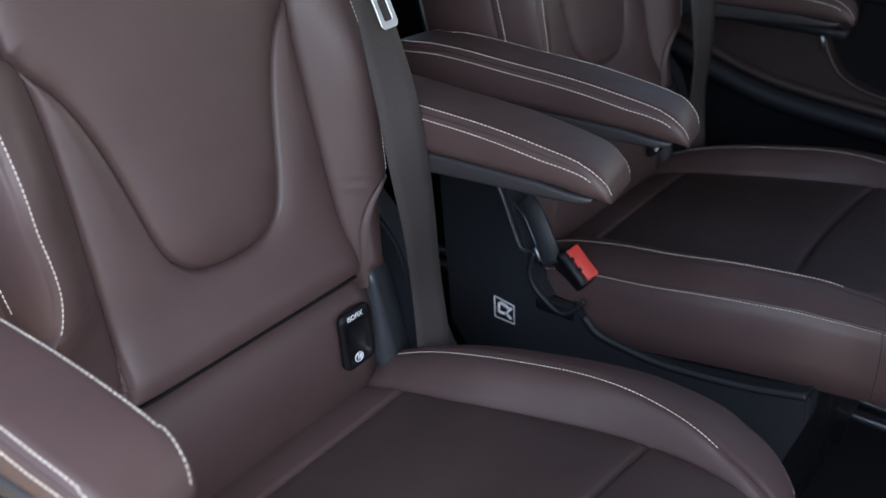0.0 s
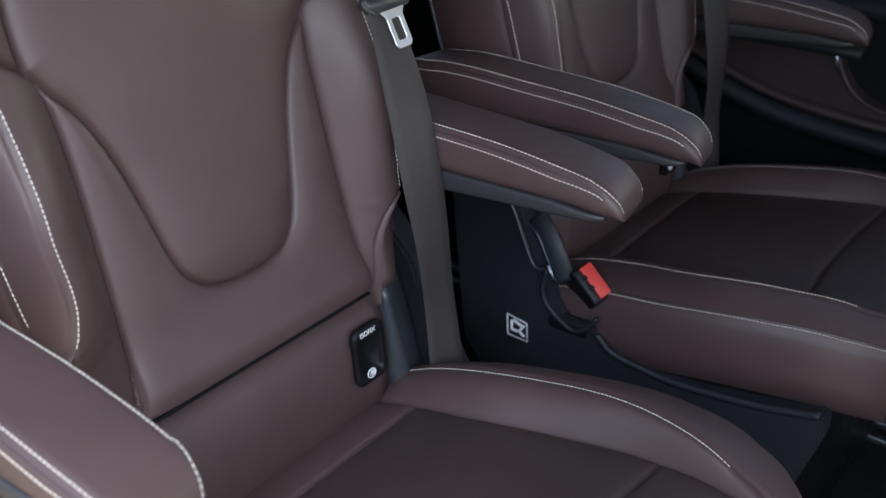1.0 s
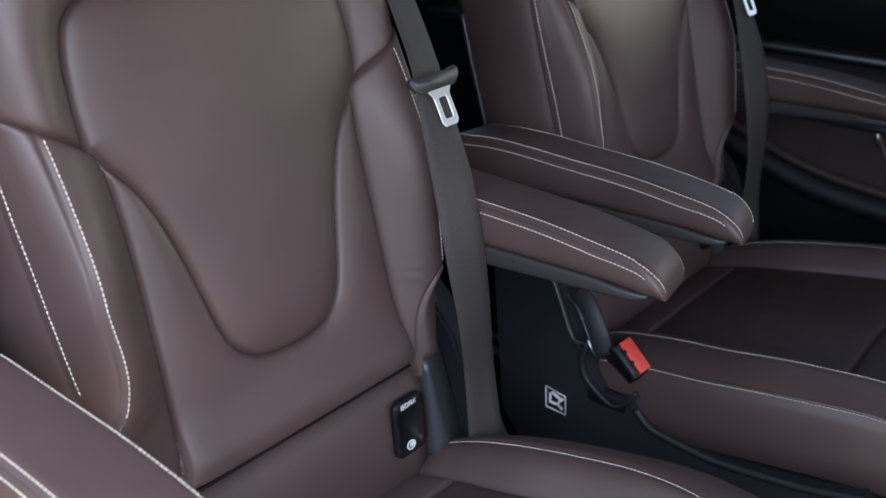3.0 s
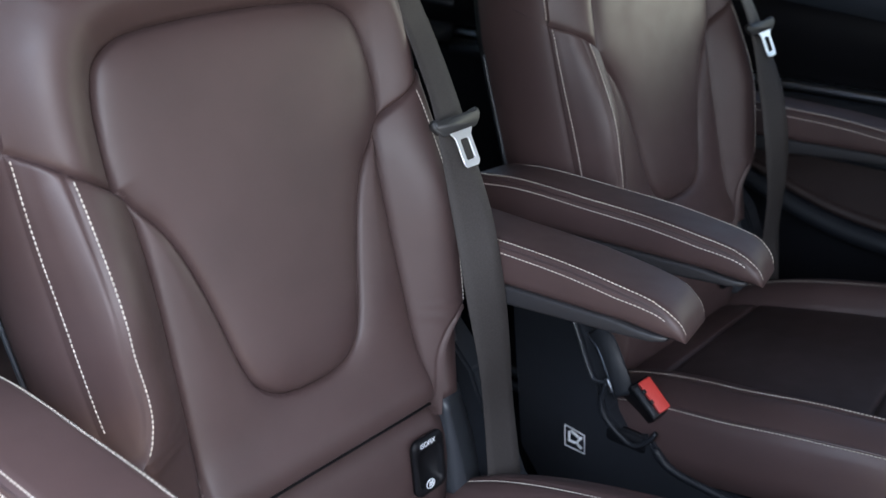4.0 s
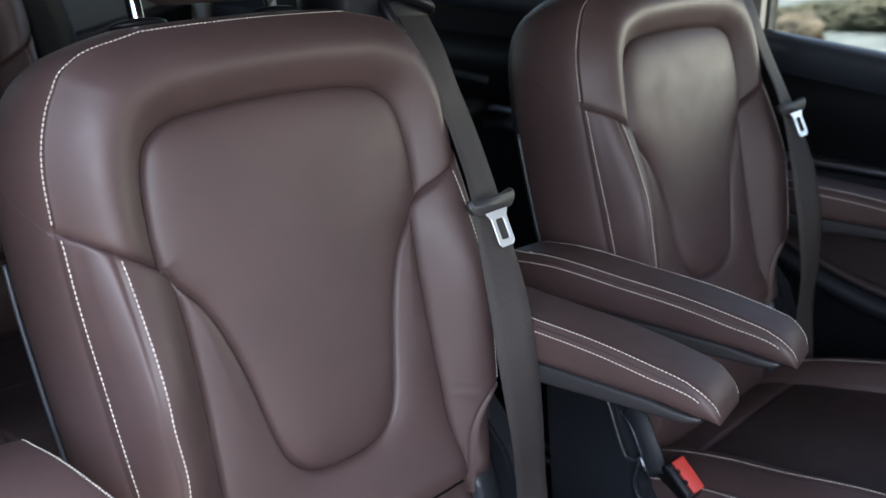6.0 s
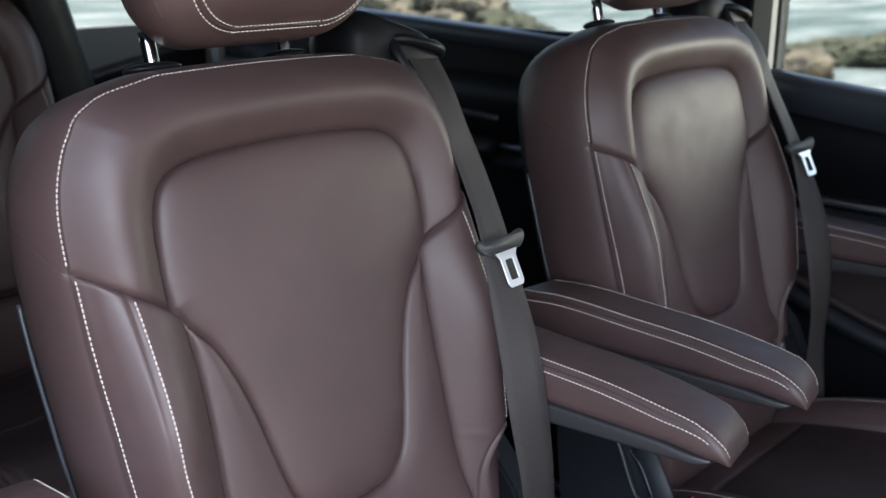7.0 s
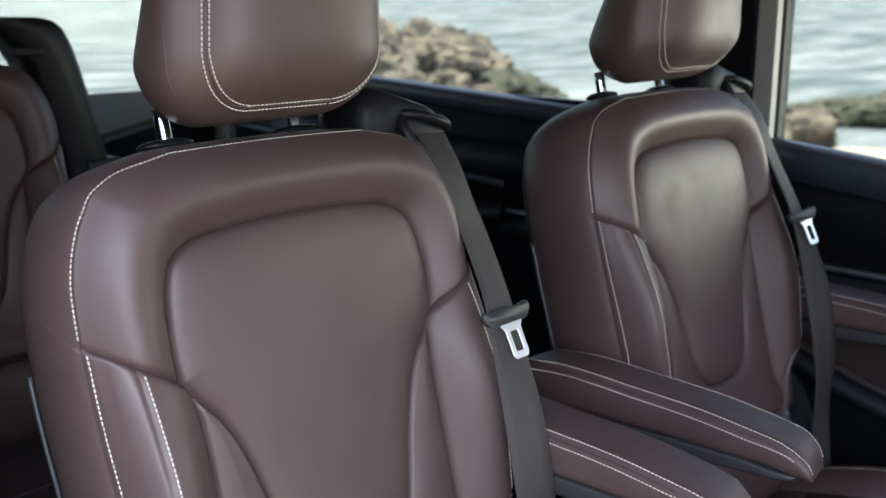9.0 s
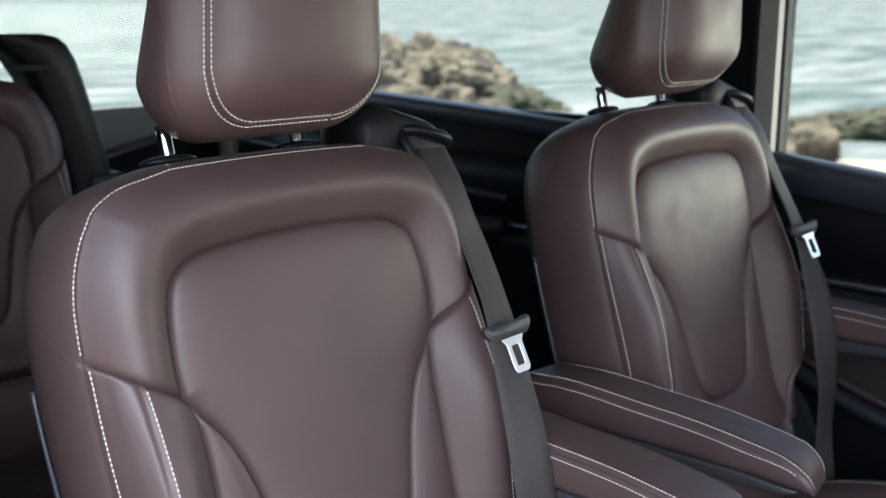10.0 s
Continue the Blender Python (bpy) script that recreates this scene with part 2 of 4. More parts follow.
VV, NN, OO = np.array([0, math.sin(LEAN_BACK), math.cos(LEAN_BACK)]), np.array([0, -math.cos(LEAN_BACK), math.sin(LEAN_BACK)]), np.array([0, 0, 0.85])


def to_xyz(uvw):
    uvw = np.asarray(uvw, float)
    return OO + uvw[:, :1] * np.array([1.0, 0, 0]) + uvw[:, 1:2] * VV + uvw[:, 2:3] * NN


S1 = spline([(0.228, 0.050), (0.196, 0.024), (0.155, 0.0), (0.139, -0.019), (0.122, -0.039), (0.109, -0.063), (0.098, -0.093), (0.089, -0.125), (0.082, -0.155), (0.075, -0.183), (0.064, -0.208), (0.044, -0.225), (0.020, -0.231), (0.0, -0.232)], 8)
S2 = spline([(0.155, 0.0), (0.157, 0.03), (0.155, 0.062), (0.151, 0.085), (0.143, 0.104), (0.128, 0.116), (0.105, 0.1235), (0.05, 0.1280), (0.0, 0.1292)], 8)
S3 = spline([(0.146, -0.010), (0.143, -0.03), (0.141, -0.07), (0.141, -0.12), (0.142, -0.18), (0.144, -0.24), (0.148, -0.29), (0.156, -0.335)], 8)
OUT_V = [-0.335, -0.30, -0.255, -0.230, -0.212, -0.190, -0.117, -0.08, -0.04, 0.0, 0.05, 0.075, 0.10, 0.131, 0.158, 0.179, 0.190, 0.198]
OUT_U = [0.160, 0.165, 0.173, 0.188, 0.207, 0.2200, 0.2225, 0.2245, 0.227, 0.2285, 0.2285, 0.2285, 0.2265, 0.2185, 0.205, 0.186, 0.160, 0.115]
CREST_V = [-0.34, -0.28, -0.20, -0.14, -0.10, -0.06, -0.03, 0.024]
CREST_W = [0.008, 0.018, 0.030, 0.037, 0.040, 0.036, 0.030, 0.018]
PANEL = np.vstack([S1[16:], mirrored(S1[16:])[::-1][1:], mirrored(S2)[1:], S2[::-1][1:-1]])
UPPER = np.vstack([[(0.5, 0.062)], S1[:17], mirrored(S1[:17])[::-1], [(-0.5, 0.062), (-0.5, 0.5), (0.5, 0.5)]])
def u_out(v):
    return ease(np.asarray(v, float), OUT_V, OUT_U)


RIM_V = np.linspace(-0.335, 0.198, 160)
OUTLINE = np.vstack([np.stack([u_out(RIM_V), RIM_V], 1), [(0.0, 0.198)]])


def back_height(p):
    """How far the covers stand out of the plane of the back."""
    p = np.asarray(p, float)
    q = np.stack([np.abs(p[:, 0]), p[:, 1]], 1)
    u, v = q.T
    d1, d2, d3 = polydist(q, S1), polydist(q, S2), polydist(q, S3)
    dout = polydist(q, OUTLINE)
    in_panel, in_upper = inside(q, PANEL), inside(q, UPPER)
    # raised centre panel
    w_panel = 0.006 * (1 - np.exp(-np.minimum(d1, d2) / 0.012)) + 0.004 * np.clip(1 - (u / 0.16) ** 2, 0, 1) * (1 - np.exp(-np.minimum(d1, d2) / 0.03))
    # rolled frame round it
    s = d2 / (d2 + dout + 1e-6)
    w_up = 0.0205 * np.sin(np.pi * np.clip(s, 0, 1)) ** 1.25 - 0.013 * s ** 4
    # lower cover and wings
    u3 = np.interp(v, S3[::-1, 1], S3[::-1, 0])
    crest = ease(v, CREST_V, CREST_W)
    k = np.clip((u - u3) / (0.197 - u3 + 1e-6), 0, 1)
    rise = np.sin(np.pi / 2 * np.clip(k * 1.03, 0, 1)) ** 1.15 * crest
    ko = np.clip((u - 0.197) / np.maximum(u_out(v) - 0.197, 0.004), 0, 1)
    rise = np.where(u > 0.197, crest + (-0.015 - crest) * (0.55 * (1 - np.cos(np.pi / 2 * ko)) + 0.45 * ko ** 4), rise)
    belly = 0.0105 * np.exp(-((v + 0.291) / 0.026) ** 2) - 0.026 * np.clip((-0.306 - v) / 0.009, 0, 1) ** 2
    w_low = np.where(u > u3, rise, 0.005 * (1 - np.exp(-np.minimum(d1, d3) / 0.012)) + belly)
    w_wide = np.where(u > u3, rise, w_low)
    blend = np.clip((v + 0.335) / 0.01, 0, 1)
    near = np.exp(-(d1 / 0.0012) ** 2) * (u > 0.15)
    low_one = np.minimum(w_up, w_wide)
    w_up, w_wide = w_up + (low_one - w_up) * near, w_wide + (low_one - w_wide) * near
    w = np.where(in_panel, w_panel, np.where(in_upper, w_up, w_wide))
    # seams pull the covers in
    seam = np.minimum(np.where(in_upper & (u > 0.16), d1, np.minimum(d1, d2)), np.where(in_upper | in_panel, 9, d3))
    w = w - 0.0042 * np.exp(-(seam / 0.0020) ** 2) - 0.0032 * np.exp(-seam / 0.008)
    edge4 = np.where(in_upper | in_panel, 9, np.abs(u - 0.2015))
    w = w - 0.0022 * np.exp(-(edge4 / 0.0022) ** 2)
    edge5 = np.where(in_upper | in_panel, 9, np.abs(u - u_out(v) + 0.0065))
    w = w - 0.002 * np.exp(-(edge5 / 0.002) ** 2)
    # slack folds where the wings run out
    folds = np.sin((v + 0.55 * u) * 260 + 3 * np.sin(v * 90)) * np.exp(-((v + 0.235) / 0.030) ** 2) * np.clip((u - u3) / 0.02, 0, 1)
    return w + np.where(in_upper | in_panel, 0, 0.0006 * folds)


def back_point(p, lift=0.0):
    p = np.asarray(p, float)
    h = back_height(p) + lift
    q = p.copy()
    q[:, 1] += 0.0035 * np.clip(1 - (p[:, 0] / 0.14) ** 2, 0, 1) * np.clip((p[:, 1] - 0.135) / 0.063, 0, 1)
    # the wing away from the belt keeps its width down to the cushion
    want = np.interp(p[:, 1], [-0.335, -0.117], [0.203, 0.2225])
    widen = (p[:, 0] < -0.150) & (p[:, 1] < -0.117)
    k = (want - 0.150) / np.maximum(u_out(p[:, 1]) - 0.150, 0.008)
    q[:, 0] = np.where(widen, -0.150 - (-p[:, 0] - 0.150) * k, q[:, 0])
    return to_xyz(np.column_stack([q, h]))


def back_normals(p):
    e = 0.004
    h = [back_height(p + np.array(d)) for d in ((e, 0), (-e, 0), (0, e), (0, -e))]
    du, dv = (h[0] - h[1]) / (2 * e), (h[2] - h[3]) / (2 * e)
    n = np.array([1.0, 0, 0]) * -du[:, None] + VV * -dv[:, None] + NN
    return n / np.linalg.norm(n, axis=1)[:, None]


def settle(rim, rounds=40):
    out = rim.copy()
    for _ in range(rounds):
        out[1:-1] = (out[:-2] + 2 * out[1:-1] + out[2:]) / 4
    return out


def skirt(rim, outs, profile):
    """Rows of points that leave a rim: steps outward and back."""
    calm = settle(rim)
    return [(rim if d < 0.004 else calm) + o * outs - d * NN for o, d in profile]


def strip_mesh(rows, closed=False):
    n = len(rows[0])
    verts = np.vstack(rows)
    faces = []
    for i in range(len(rows) - 1):
        for k in range(n if closed else n - 1):
            faces.append((i * n + k, i * n + (k + 1) % n, (i + 1) * n + (k + 1) % n, (i + 1) * n + k))
    return mesh_of("strip", verts, faces)


def build_backrest(seat):
    nv, nu = 260, 210
    vs = np.concatenate([np.linspace(-0.335, -0.29, 40), np.linspace(-0.288, 0.15, nv - 80), 0.152 + 0.046 * np.sin(np.linspace(0, math.pi / 2, 40))])
    uv = np.array([(s * u_out(v), v) for v in vs for s in np.linspace(-1, 1, nu)])
    ids = np.arange(nv * nu).reshape(nv, nu)
    a, b, c, d = ids[:-1, :-1].ravel(), ids[:-1, 1:].ravel(), ids[1:, 1:].ravel(), ids[1:, :-1].ravel()
    tris = np.vstack([np.stack([a, b, c], 1), np.stack([a, c, d], 1)])

    def field(poly):
        line = np.vstack([poly, poly[:1]])
        return lambda p: np.where(inside(p, poly), 1, -1) * polydist(p, line)

    uv, panel, rest = cut(uv, tris, field(PANEL))
    uv, upper, lower = cut(uv, rest, field(UPPER))
    f3 = lambda p: np.abs(p[:, 0]) - np.interp(p[:, 1], S3[::-1, 1], S3[::-1, 0])
    uv, wings, wrap = cut(uv, lower, f3)
    uv, outer, inner = cut(uv, wings, lambda p: np.abs(p[:, 0]) - 0.197)
    uv, outer_l, outer_r = cut(uv, outer, lambda p: -p[:, 0])
    uv, inner_l, inner_r = cut(uv, inner, lambda p: -p[:, 0])
    xyz = back_point(uv)
    part("centre_panel", used(xyz, panel, "panel"), LEATHER, seat)
    part("upper_frame_cover", used(xyz, upper, "upper"), LEATHER, seat)
    part("lower_cover", used(xyz, wrap, "wrap"), LEATHER, seat)
    for t in (inner_l, inner_r):
        part("bolster_cover", used(xyz, t, "bolster"), LEATHER, seat)
    for t in (outer_l, outer_r):
        part("bolster_edge", used(xyz, t, "edge"), LEATHER, seat)
    # sides and top, wrapped round to the back shell
    top = np.array([(s * OUT_U[-1], OUT_V[-1]) for s in np.linspace(-1, 1, 60)])
    left = np.array([(-u_out(v), v) for v in vs])
    rim_uv = np.vstack([left, top[1:-1], mirrored(left)[::-1]])
    rim = back_point(rim_uv)
    g = np.gradient(rim_uv, axis=0)
    nrm = np.stack([-g[:, 1], g[:, 0]], 1)
    for _ in range(12):
        nrm[1:-1] = (nrm[:-2] + 2 * nrm[1:-1] + nrm[2:]) / 4
    nrm /= np.linalg.norm(nrm, axis=1)[:, None] + 1e-9
    outs = nrm[:, :1] * np.array([1.0, 0, 0]) + nrm[:, 1:] * VV
    rows = skirt(rim, outs, [(0, 0), (-0.0012, 0.002), (0.0010, 0.005), (0.004, 0.012), (0.0075, 0.026), (0.0095, 0.048), (0.0085, 0.075), (0.004, 0.098), (-0.003, 0.115)])
    part("side_cover", strip_mesh(rows), LEATHER, seat)
    # the cross seam runs on over each side, rising to the back
    calm = settle(rim)
    for first, step in ((0, 1), (len(rim) - 1, -1)):
        line = []
        for d, v in zip(np.linspace(0.006, 0.104, 24), 0.047 + 0.062 * np.linspace(0, 1, 24) ** 0.85):
            k = first + step * int(np.argmin(np.abs(vs - v)))
            line.append(calm[k] + (np.interp(d, [0.005, 0.012, 0.026, 0.048, 0.075, 0.098, 0.115], [0.001, 0.004, 0.0075, 0.0095, 0.0085, 0.004, -0.003]) - 0.0004) * outs[k] - d * NN)
        part("side_seam", tube(settle(np.array(line), 6), 0.0010, 8), PIPING, seat)
    rows2 = skirt(rim, outs, [(-0.003, 0.115), (-0.0045, 0.117), (-0.007, 0.122), (-0.016, 0.134), (-0.04, 0.142)])
    for first, step in ((0, 1), (len(rim) - 1, -1)):
        ks = [first + step * k for k in range(int(np.argmin(np.abs(vs - 0.03))))]
        part("piping", tube((calm + 0.0005 * outs - 0.1145 * NN)[ks[::3]], 0.0024, 8), HINGE, seat, "blue-grey edge piping")
    back = np.vstack(rows2)
    n = len(rim)
    faces = [(i * n + k, i * n + k + 1, (i + 1) * n + k + 1, (i + 1) * n + k) for i in range(4) for k in range(n - 1)]
    faces.append(tuple(range(4 * n, 5 * n)))
    part("back_shell", mesh_of("shell", back, faces), PLASTIC, seat, "dark plastic shell behind the backrest")
    # stitching
    for sgn in (-1, 1):
        m = np.array([sgn, 1.0])
        s4 = np.array([(0.197, v) for v in np.linspace(0.019, -0.213, 80)]) * m
        part("stitching", stitches(back_point(s4), back_normals(s4)), THREAD, seat, "pale contrast stitching")
        s5 = np.array([(u_out(v) - 0.0012, v) for v in np.linspace(0.044, -0.190, 90)]) * m
        part("stitching", stitches(back_point(s5), back_normals(s5)), THREAD, seat, "pale contrast stitching")
    k = [i for i in range(n) if rim_uv[i, 1] > 0.056]
    row = (rim + 0.0008 * outs - 0.0048 * NN)[k]
    part("stitching", stitches(row, (0.6 * outs + 0.8 * NN)[k]), THREAD, seat, "pale contrast stitching")


def rounded(hw, v0, v1, r, n=12, top_r=None):
    """An upright rectangle with round corners, anticlockwise from the lower right."""
    top_r = top_r or r
    out = []
    for cx, cy, a0, rr in ((hw - r, v0 + r, -90, r), (hw - top_r, v1 - top_r, 0, top_r), (-hw + top_r, v1 - top_r, 90, top_r), (-hw + r, v0 + r, 180, r)):
        out += [(cx + rr * math.cos(radians(a0 + 90 * k / n)), cy + rr * math.sin(radians(a0 + 90 * k / n))) for k in range(n + 1)]
    return np.array(out)


def build_headrest(seat):
    head = empty("headrest")
    head.parent = seat
    base = rounded(0.103, 1.076, 1.275, 0.056, 20, 0.072)
    mid = np.array([0, 1.172])
    prof = [(-0.010, 0.12), (-0.009, 0.4), (-0.005, 0.65), (0.002, 0.8), (0.010, 0.89), (0.0165, 0.945), (0.020, 0.968), (0.0225, 0.985), (0.0262, 1.03), (0.031, 1.09), (0.037, 1.15), (0.044, 1.20), (0.052, 1.228), (0.062, 1.236), (0.075, 1.225), (0.090, 1.195), (0.105, 1.14), (0.120, 1.06), (0.132, 0.975), (0.142, 0.87), (0.150, 0.70), (0.155, 0.45), (0.157, 0.15)]

    def shell(lp, y):
        z = lp[:, 1]
        yy = y + 0.016 * np.clip((1.118 - z) / 0.045, 0, 1.4) ** 1.5 * np.clip((0.11 - y) / 0.1, 0, 1) + 0.02 * np.clip((z - 1.20) / 0.08, 0, 1) ** 2
        back = np.clip((y - 0.03) / 0.10, 0, 1)
        yy = yy - 0.31 * back * np.clip(z - 1.115, 0, 0.2)
        yy = yy + 0.009 * back * np.clip((1.165 - z) / 0.05, 0, 1)
        z = z - 0.013 * np.clip((y - 0.03) / 0.06, 0, 1) * np.clip((1.15 - z) / 0.08, 0, 1)
        taper = 1 + 0.010 - 0.10 * np.clip((z - 1.09) / 0.17, 0, 1) ** 1.3
        return np.column_stack([lp[:, 0] * taper, yy, z])

    def slice_at(k):
        return mid + (base - mid) * np.array([k, 1 + (k - 1) * 0.42 if k > 1 else k])

    part("pad", loft([[Vector(p) for p in shell(slice_at(k), y)] for y, k in prof]), LEATHER, head)
    for kx, kz, y in ((0.955, 0.960, 0.0182), (0.995, 1.012, 0.0232)):
        lp = mid + (base - mid) * np.array([kx, kz])
        dense = spline(shell(np.vstack([lp, lp[:1]]), y), 4)
        away = (dense - np.array([0, 0.09, 1.172])) * np.array([1.0, 1.6, 1.0])
        part("stitching", stitches(dense, away, lift=0.0006), THREAD, head, "pale contrast stitching")
    lp = mid + (base - mid) * np.array([0.975, 0.985])
    part("seam", tube(spline(shell(np.vstack([lp, lp[:1]]), 0.0210), 3), 0.0009, 6), PIPING, head)
    for sgn in (-1, 1):
        side = [q for q in shell(slice_at(1.20), 0.046) if q[0] * sgn > 0.06 and 1.09 < q[2] < 1.175]
        side = sorted(side, key=lambda q: q[2]) + [np.array([sgn * 0.121, 0.056, 1.195]), np.array([sgn * 0.119, 0.070, 1.203]), np.array([sgn * 0.113, 0.085, 1.203])]
        part("side_seam", tube(spline(side, 4), 0.0011, 8), LEATHER, head)
    for sgn in (-1, 1):
        p = to_xyz([(sgn * 0.078, v, -0.079) for v in np.linspace(0.16, 0.247, 8)])
        part("post", tube(p, 0.0074, 16), CHROME, head, "chrome headrest post")
        q = to_xyz([(sgn * 0.078, 0.2125, -0.080)])[0]
        bm = bmesh.new()
        bmesh.ops.create_uvsphere(bm, u_segments=24, v_segments=10, radius=1.0, matrix=Matrix.Translation(q) @ Matrix.Rotation(-LEAN_BACK, 4, "X") @ Matrix.Diagonal((0.030, 0.019, 0.0065, 1)))
        part("collar", smooth_bm(bm), BLACK, head, "black oval guide collar")


def arm_loop(y, x0, x1, z0, z1, r, n=6):
    pts = []
    for cx, cz, a0 in ((x1 - r, z0 + r, -90), (x1 - r, z1 - r, 0), (x0 + r, z1 - r, 90), (x0 + r, z0 + r, 180)):
        pts += [Vector((cx + r * math.cos(radians(a0 + 90 * k / n)), y, cz + r * math.sin(radians(a0 + 90 * k / n)))) for k in range(n + 1)]
    return pts


def build_armrest(seat, x0, x1):
    """A padded armrest that narrows to a slanting, rounded tip, on a grey tray."""
    arm = empty("armrest")
    arm.parent = seat
    cx, hw = (x0 + x1) / 2, (x1 - x0) / 2
    ys = [0.07, 0.065, 0.05, 0.0, -0.05, -0.1, -0.15, -0.2, -0.24, -0.27, -0.29, -0.303, -0.312, -0.316, -0.319, -0.322, -0.3245, -0.327, -0.329, -0.331, -0.332, -0.333]

    def top(y):
        return float(ease(-y, [-0.07, -0.06, -0.03, 0.12, 0.2, 0.26, 0.29, 0.305, 0.315, 0.323, 0.329, 0.333], [0.712, 0.719, 0.7245, 0.7255, 0.7225, 0.7165, 0.7125, 0.709, 0.7045, 0.698, 0.690, 0.680]))

    def low(y):
        return float(np.interp(-y, [-0.07, 0.12, 0.27, 0.31, 0.333], [0.666, 0.674, 0.678, 0.675, 0.674]))

    def wid(y):
        return float(ease(-y, [-0.07, 0.2, 0.28, 0.303, 0.314, 0.322, 0.328, 0.331, 0.333], [1.0, 1.0, 0.992, 0.972, 0.945, 0.905, 0.85, 0.80, 0.73]))

    def slant(p):
        """The inner-facing side reaches further forward than the other."""
        k = min(max((-p[1] - 0.18) / 0.15, 0), 1)
        return Vector((p[0], p[1] + 0.017 * k * (p[0] - x0) / (x1 - x0), p[2] - 0.004 * (p[0] - x0) / (x1 - x0)))

    loops = []
    for y in ys:
        h, k = top(y), wid(y)
        loops.append([slant(p) for p in arm_loop(y, cx - hw * k, cx + hw * k, low(y), h, min(0.013, (h - low(y)) / 2.1))])
    part("pad", loft(loops), LEATHER, arm)
    bot = lambda y: float(np.interp(-y, [-0.07, 0.1, 0.22, 0.31, 0.333], [0.645, 0.652, 0.661, 0.667, 0.671]))
    loops = []
    for y in ys:
        k = wid(y) * 0.985
        loops.append([slant(p) for p in arm_loop(y * 0.945, cx - hw * k, cx + hw * k, bot(y), low(y) + 0.002, 0.004 if low(y) - bot(y) > 0.008 else 0.0028, 3)])
    part("tray", loft(loops), TRAY, arm, "grey plastic tray under the armrest")
    for sgn in (-1, 1):
        for drop, ins, mat in ((0.0025, 0.0065 if sgn < 0 or x0 < 0 else 0.0025, THREAD), (0.0128, 0.0, THREAD), (0.0072, 0.0022, PIPING)):
            # follow the rounded nose of the pad, at an even distance from its edge
            yy = np.concatenate([np.linspace(0.055, -0.28, 40), np.linspace(-0.284, -0.3325, 34)])
            edge = np.array([(y, top(y)) for y in yy])
            g = np.gradient(edge, axis=0)
            g /= np.linalg.norm(g, axis=1)[:, None]
            fall = np.full(len(yy), drop)
            if ins == 0:
                fall = np.interp(-yy, [0.26, 0.333], [drop, 0.0085])
            elif drop < 0.005:
                r = np.array([min(0.013, (top(y) - low(y)) / 2.1) for y in yy])
                fall = r - np.sqrt(np.maximum(r ** 2 - np.maximum(r - ins, 0) ** 2, 0))
            inner = edge + fall[:, None] * np.stack([-g[:, 1], g[:, 0]], 1)
            line = [(cx + sgn * (hw * wid(y) - ins * (1 if y > -0.3 else 0.7)), q[0], q[1]) for y, q in zip(yy, inner) if q[1] > 0.671]
            dense = spline([slant(p) for p in line], 3)
            if mat is THREAD:
                part("stitching", stitches(dense, np.tile((sgn * 0.7, -0.2, 0.7), (len(dense), 1)), lift=0.0004), THREAD, arm, "pale contrast stitching")
            else:
                part("piping", tube(dense, 0.0016, 8), PIPING, arm)
    part("pivot", tube([(cx - hw * 0.9, 0.05, 0.685), (cx + hw * 0.9, 0.05, 0.685)], 0.028, 24), PLASTIC, arm)


# ---- cushion: a heightfield over x and y ----
def cushion_height(p):
    x, y = np.abs(p[:, 0]), p[:, 1]
    base = ease(-y, [0.06, 0.12, 0.2, 0.3, 0.4, 0.48, 0.52, 0.545, 0.56, 0.57], [0.396, 0.417, 0.435, 0.450, 0.463, 0.474, 0.476, 0.469, 0.454, 0.430])
    xs = cushion_seam(y)
    xo = ease(-y, [0.06, 0.2, 0.32, 0.42, 0.5, 0.57], [0.186, 0.202, 0.210, 0.198, 0.174, 0.150])
    amp = ease(-y, [0.06, 0.12, 0.25, 0.4, 0.46, 0.50, 0.54], [0.014, 0.021, 0.028, 0.030, 0.020, 0.008, 0.0])
    k = np.clip((x - xs) / np.maximum(xo - xs, 0.01), 0, 1)
    w = amp * ease(k, [0, 0.2, 0.5, 0.8, 1], [0, 0.30, 0.75, 0.98, 1.0])
    xe = cushion_edge(y)
    ko = np.clip((x - xo) / np.maximum(xe - xo, 0.005), 0, 1)
    w = w - np.where(x > xo, ease(-y, [0.1, 0.4, 0.5], [0.018, 0.015, 0.009]) * ko ** 2, 0)
    d = np.minimum(np.abs(x - xs), np.where(x < xs, np.abs(y + 0.135), 9))
    d = np.minimum(d, np.where(x < xs + 0.0, np.abs(y + 0.405 + 0.01 * (x / 0.16) ** 2), 9))
    w = w - 0.004 * np.exp(-(d / 0.003) ** 2) - 0.003 * np.exp(-d / 0.012)
    w = w - np.where(y < -0.06, 0.003 * np.exp(-(np.abs(x - xo - 0.004) / 0.003) ** 2), 0)
    return base + w


def cushion_seam(y):
    return ease(-y, [0.1, 0.2, 0.3, 0.4, 0.47, 0.57], [0.150, 0.154, 0.168, 0.177, 0.169, 0.138])


def cushion_edge(y):
    return ease(-y, [0.05, 0.1, 0.2, 0.3, 0.4, 0.48, 0.53, 0.56, 0.572], [0.222, 0.235, 0.253, 0.262, 0.258, 0.240, 0.215, 0.185, 0.165])


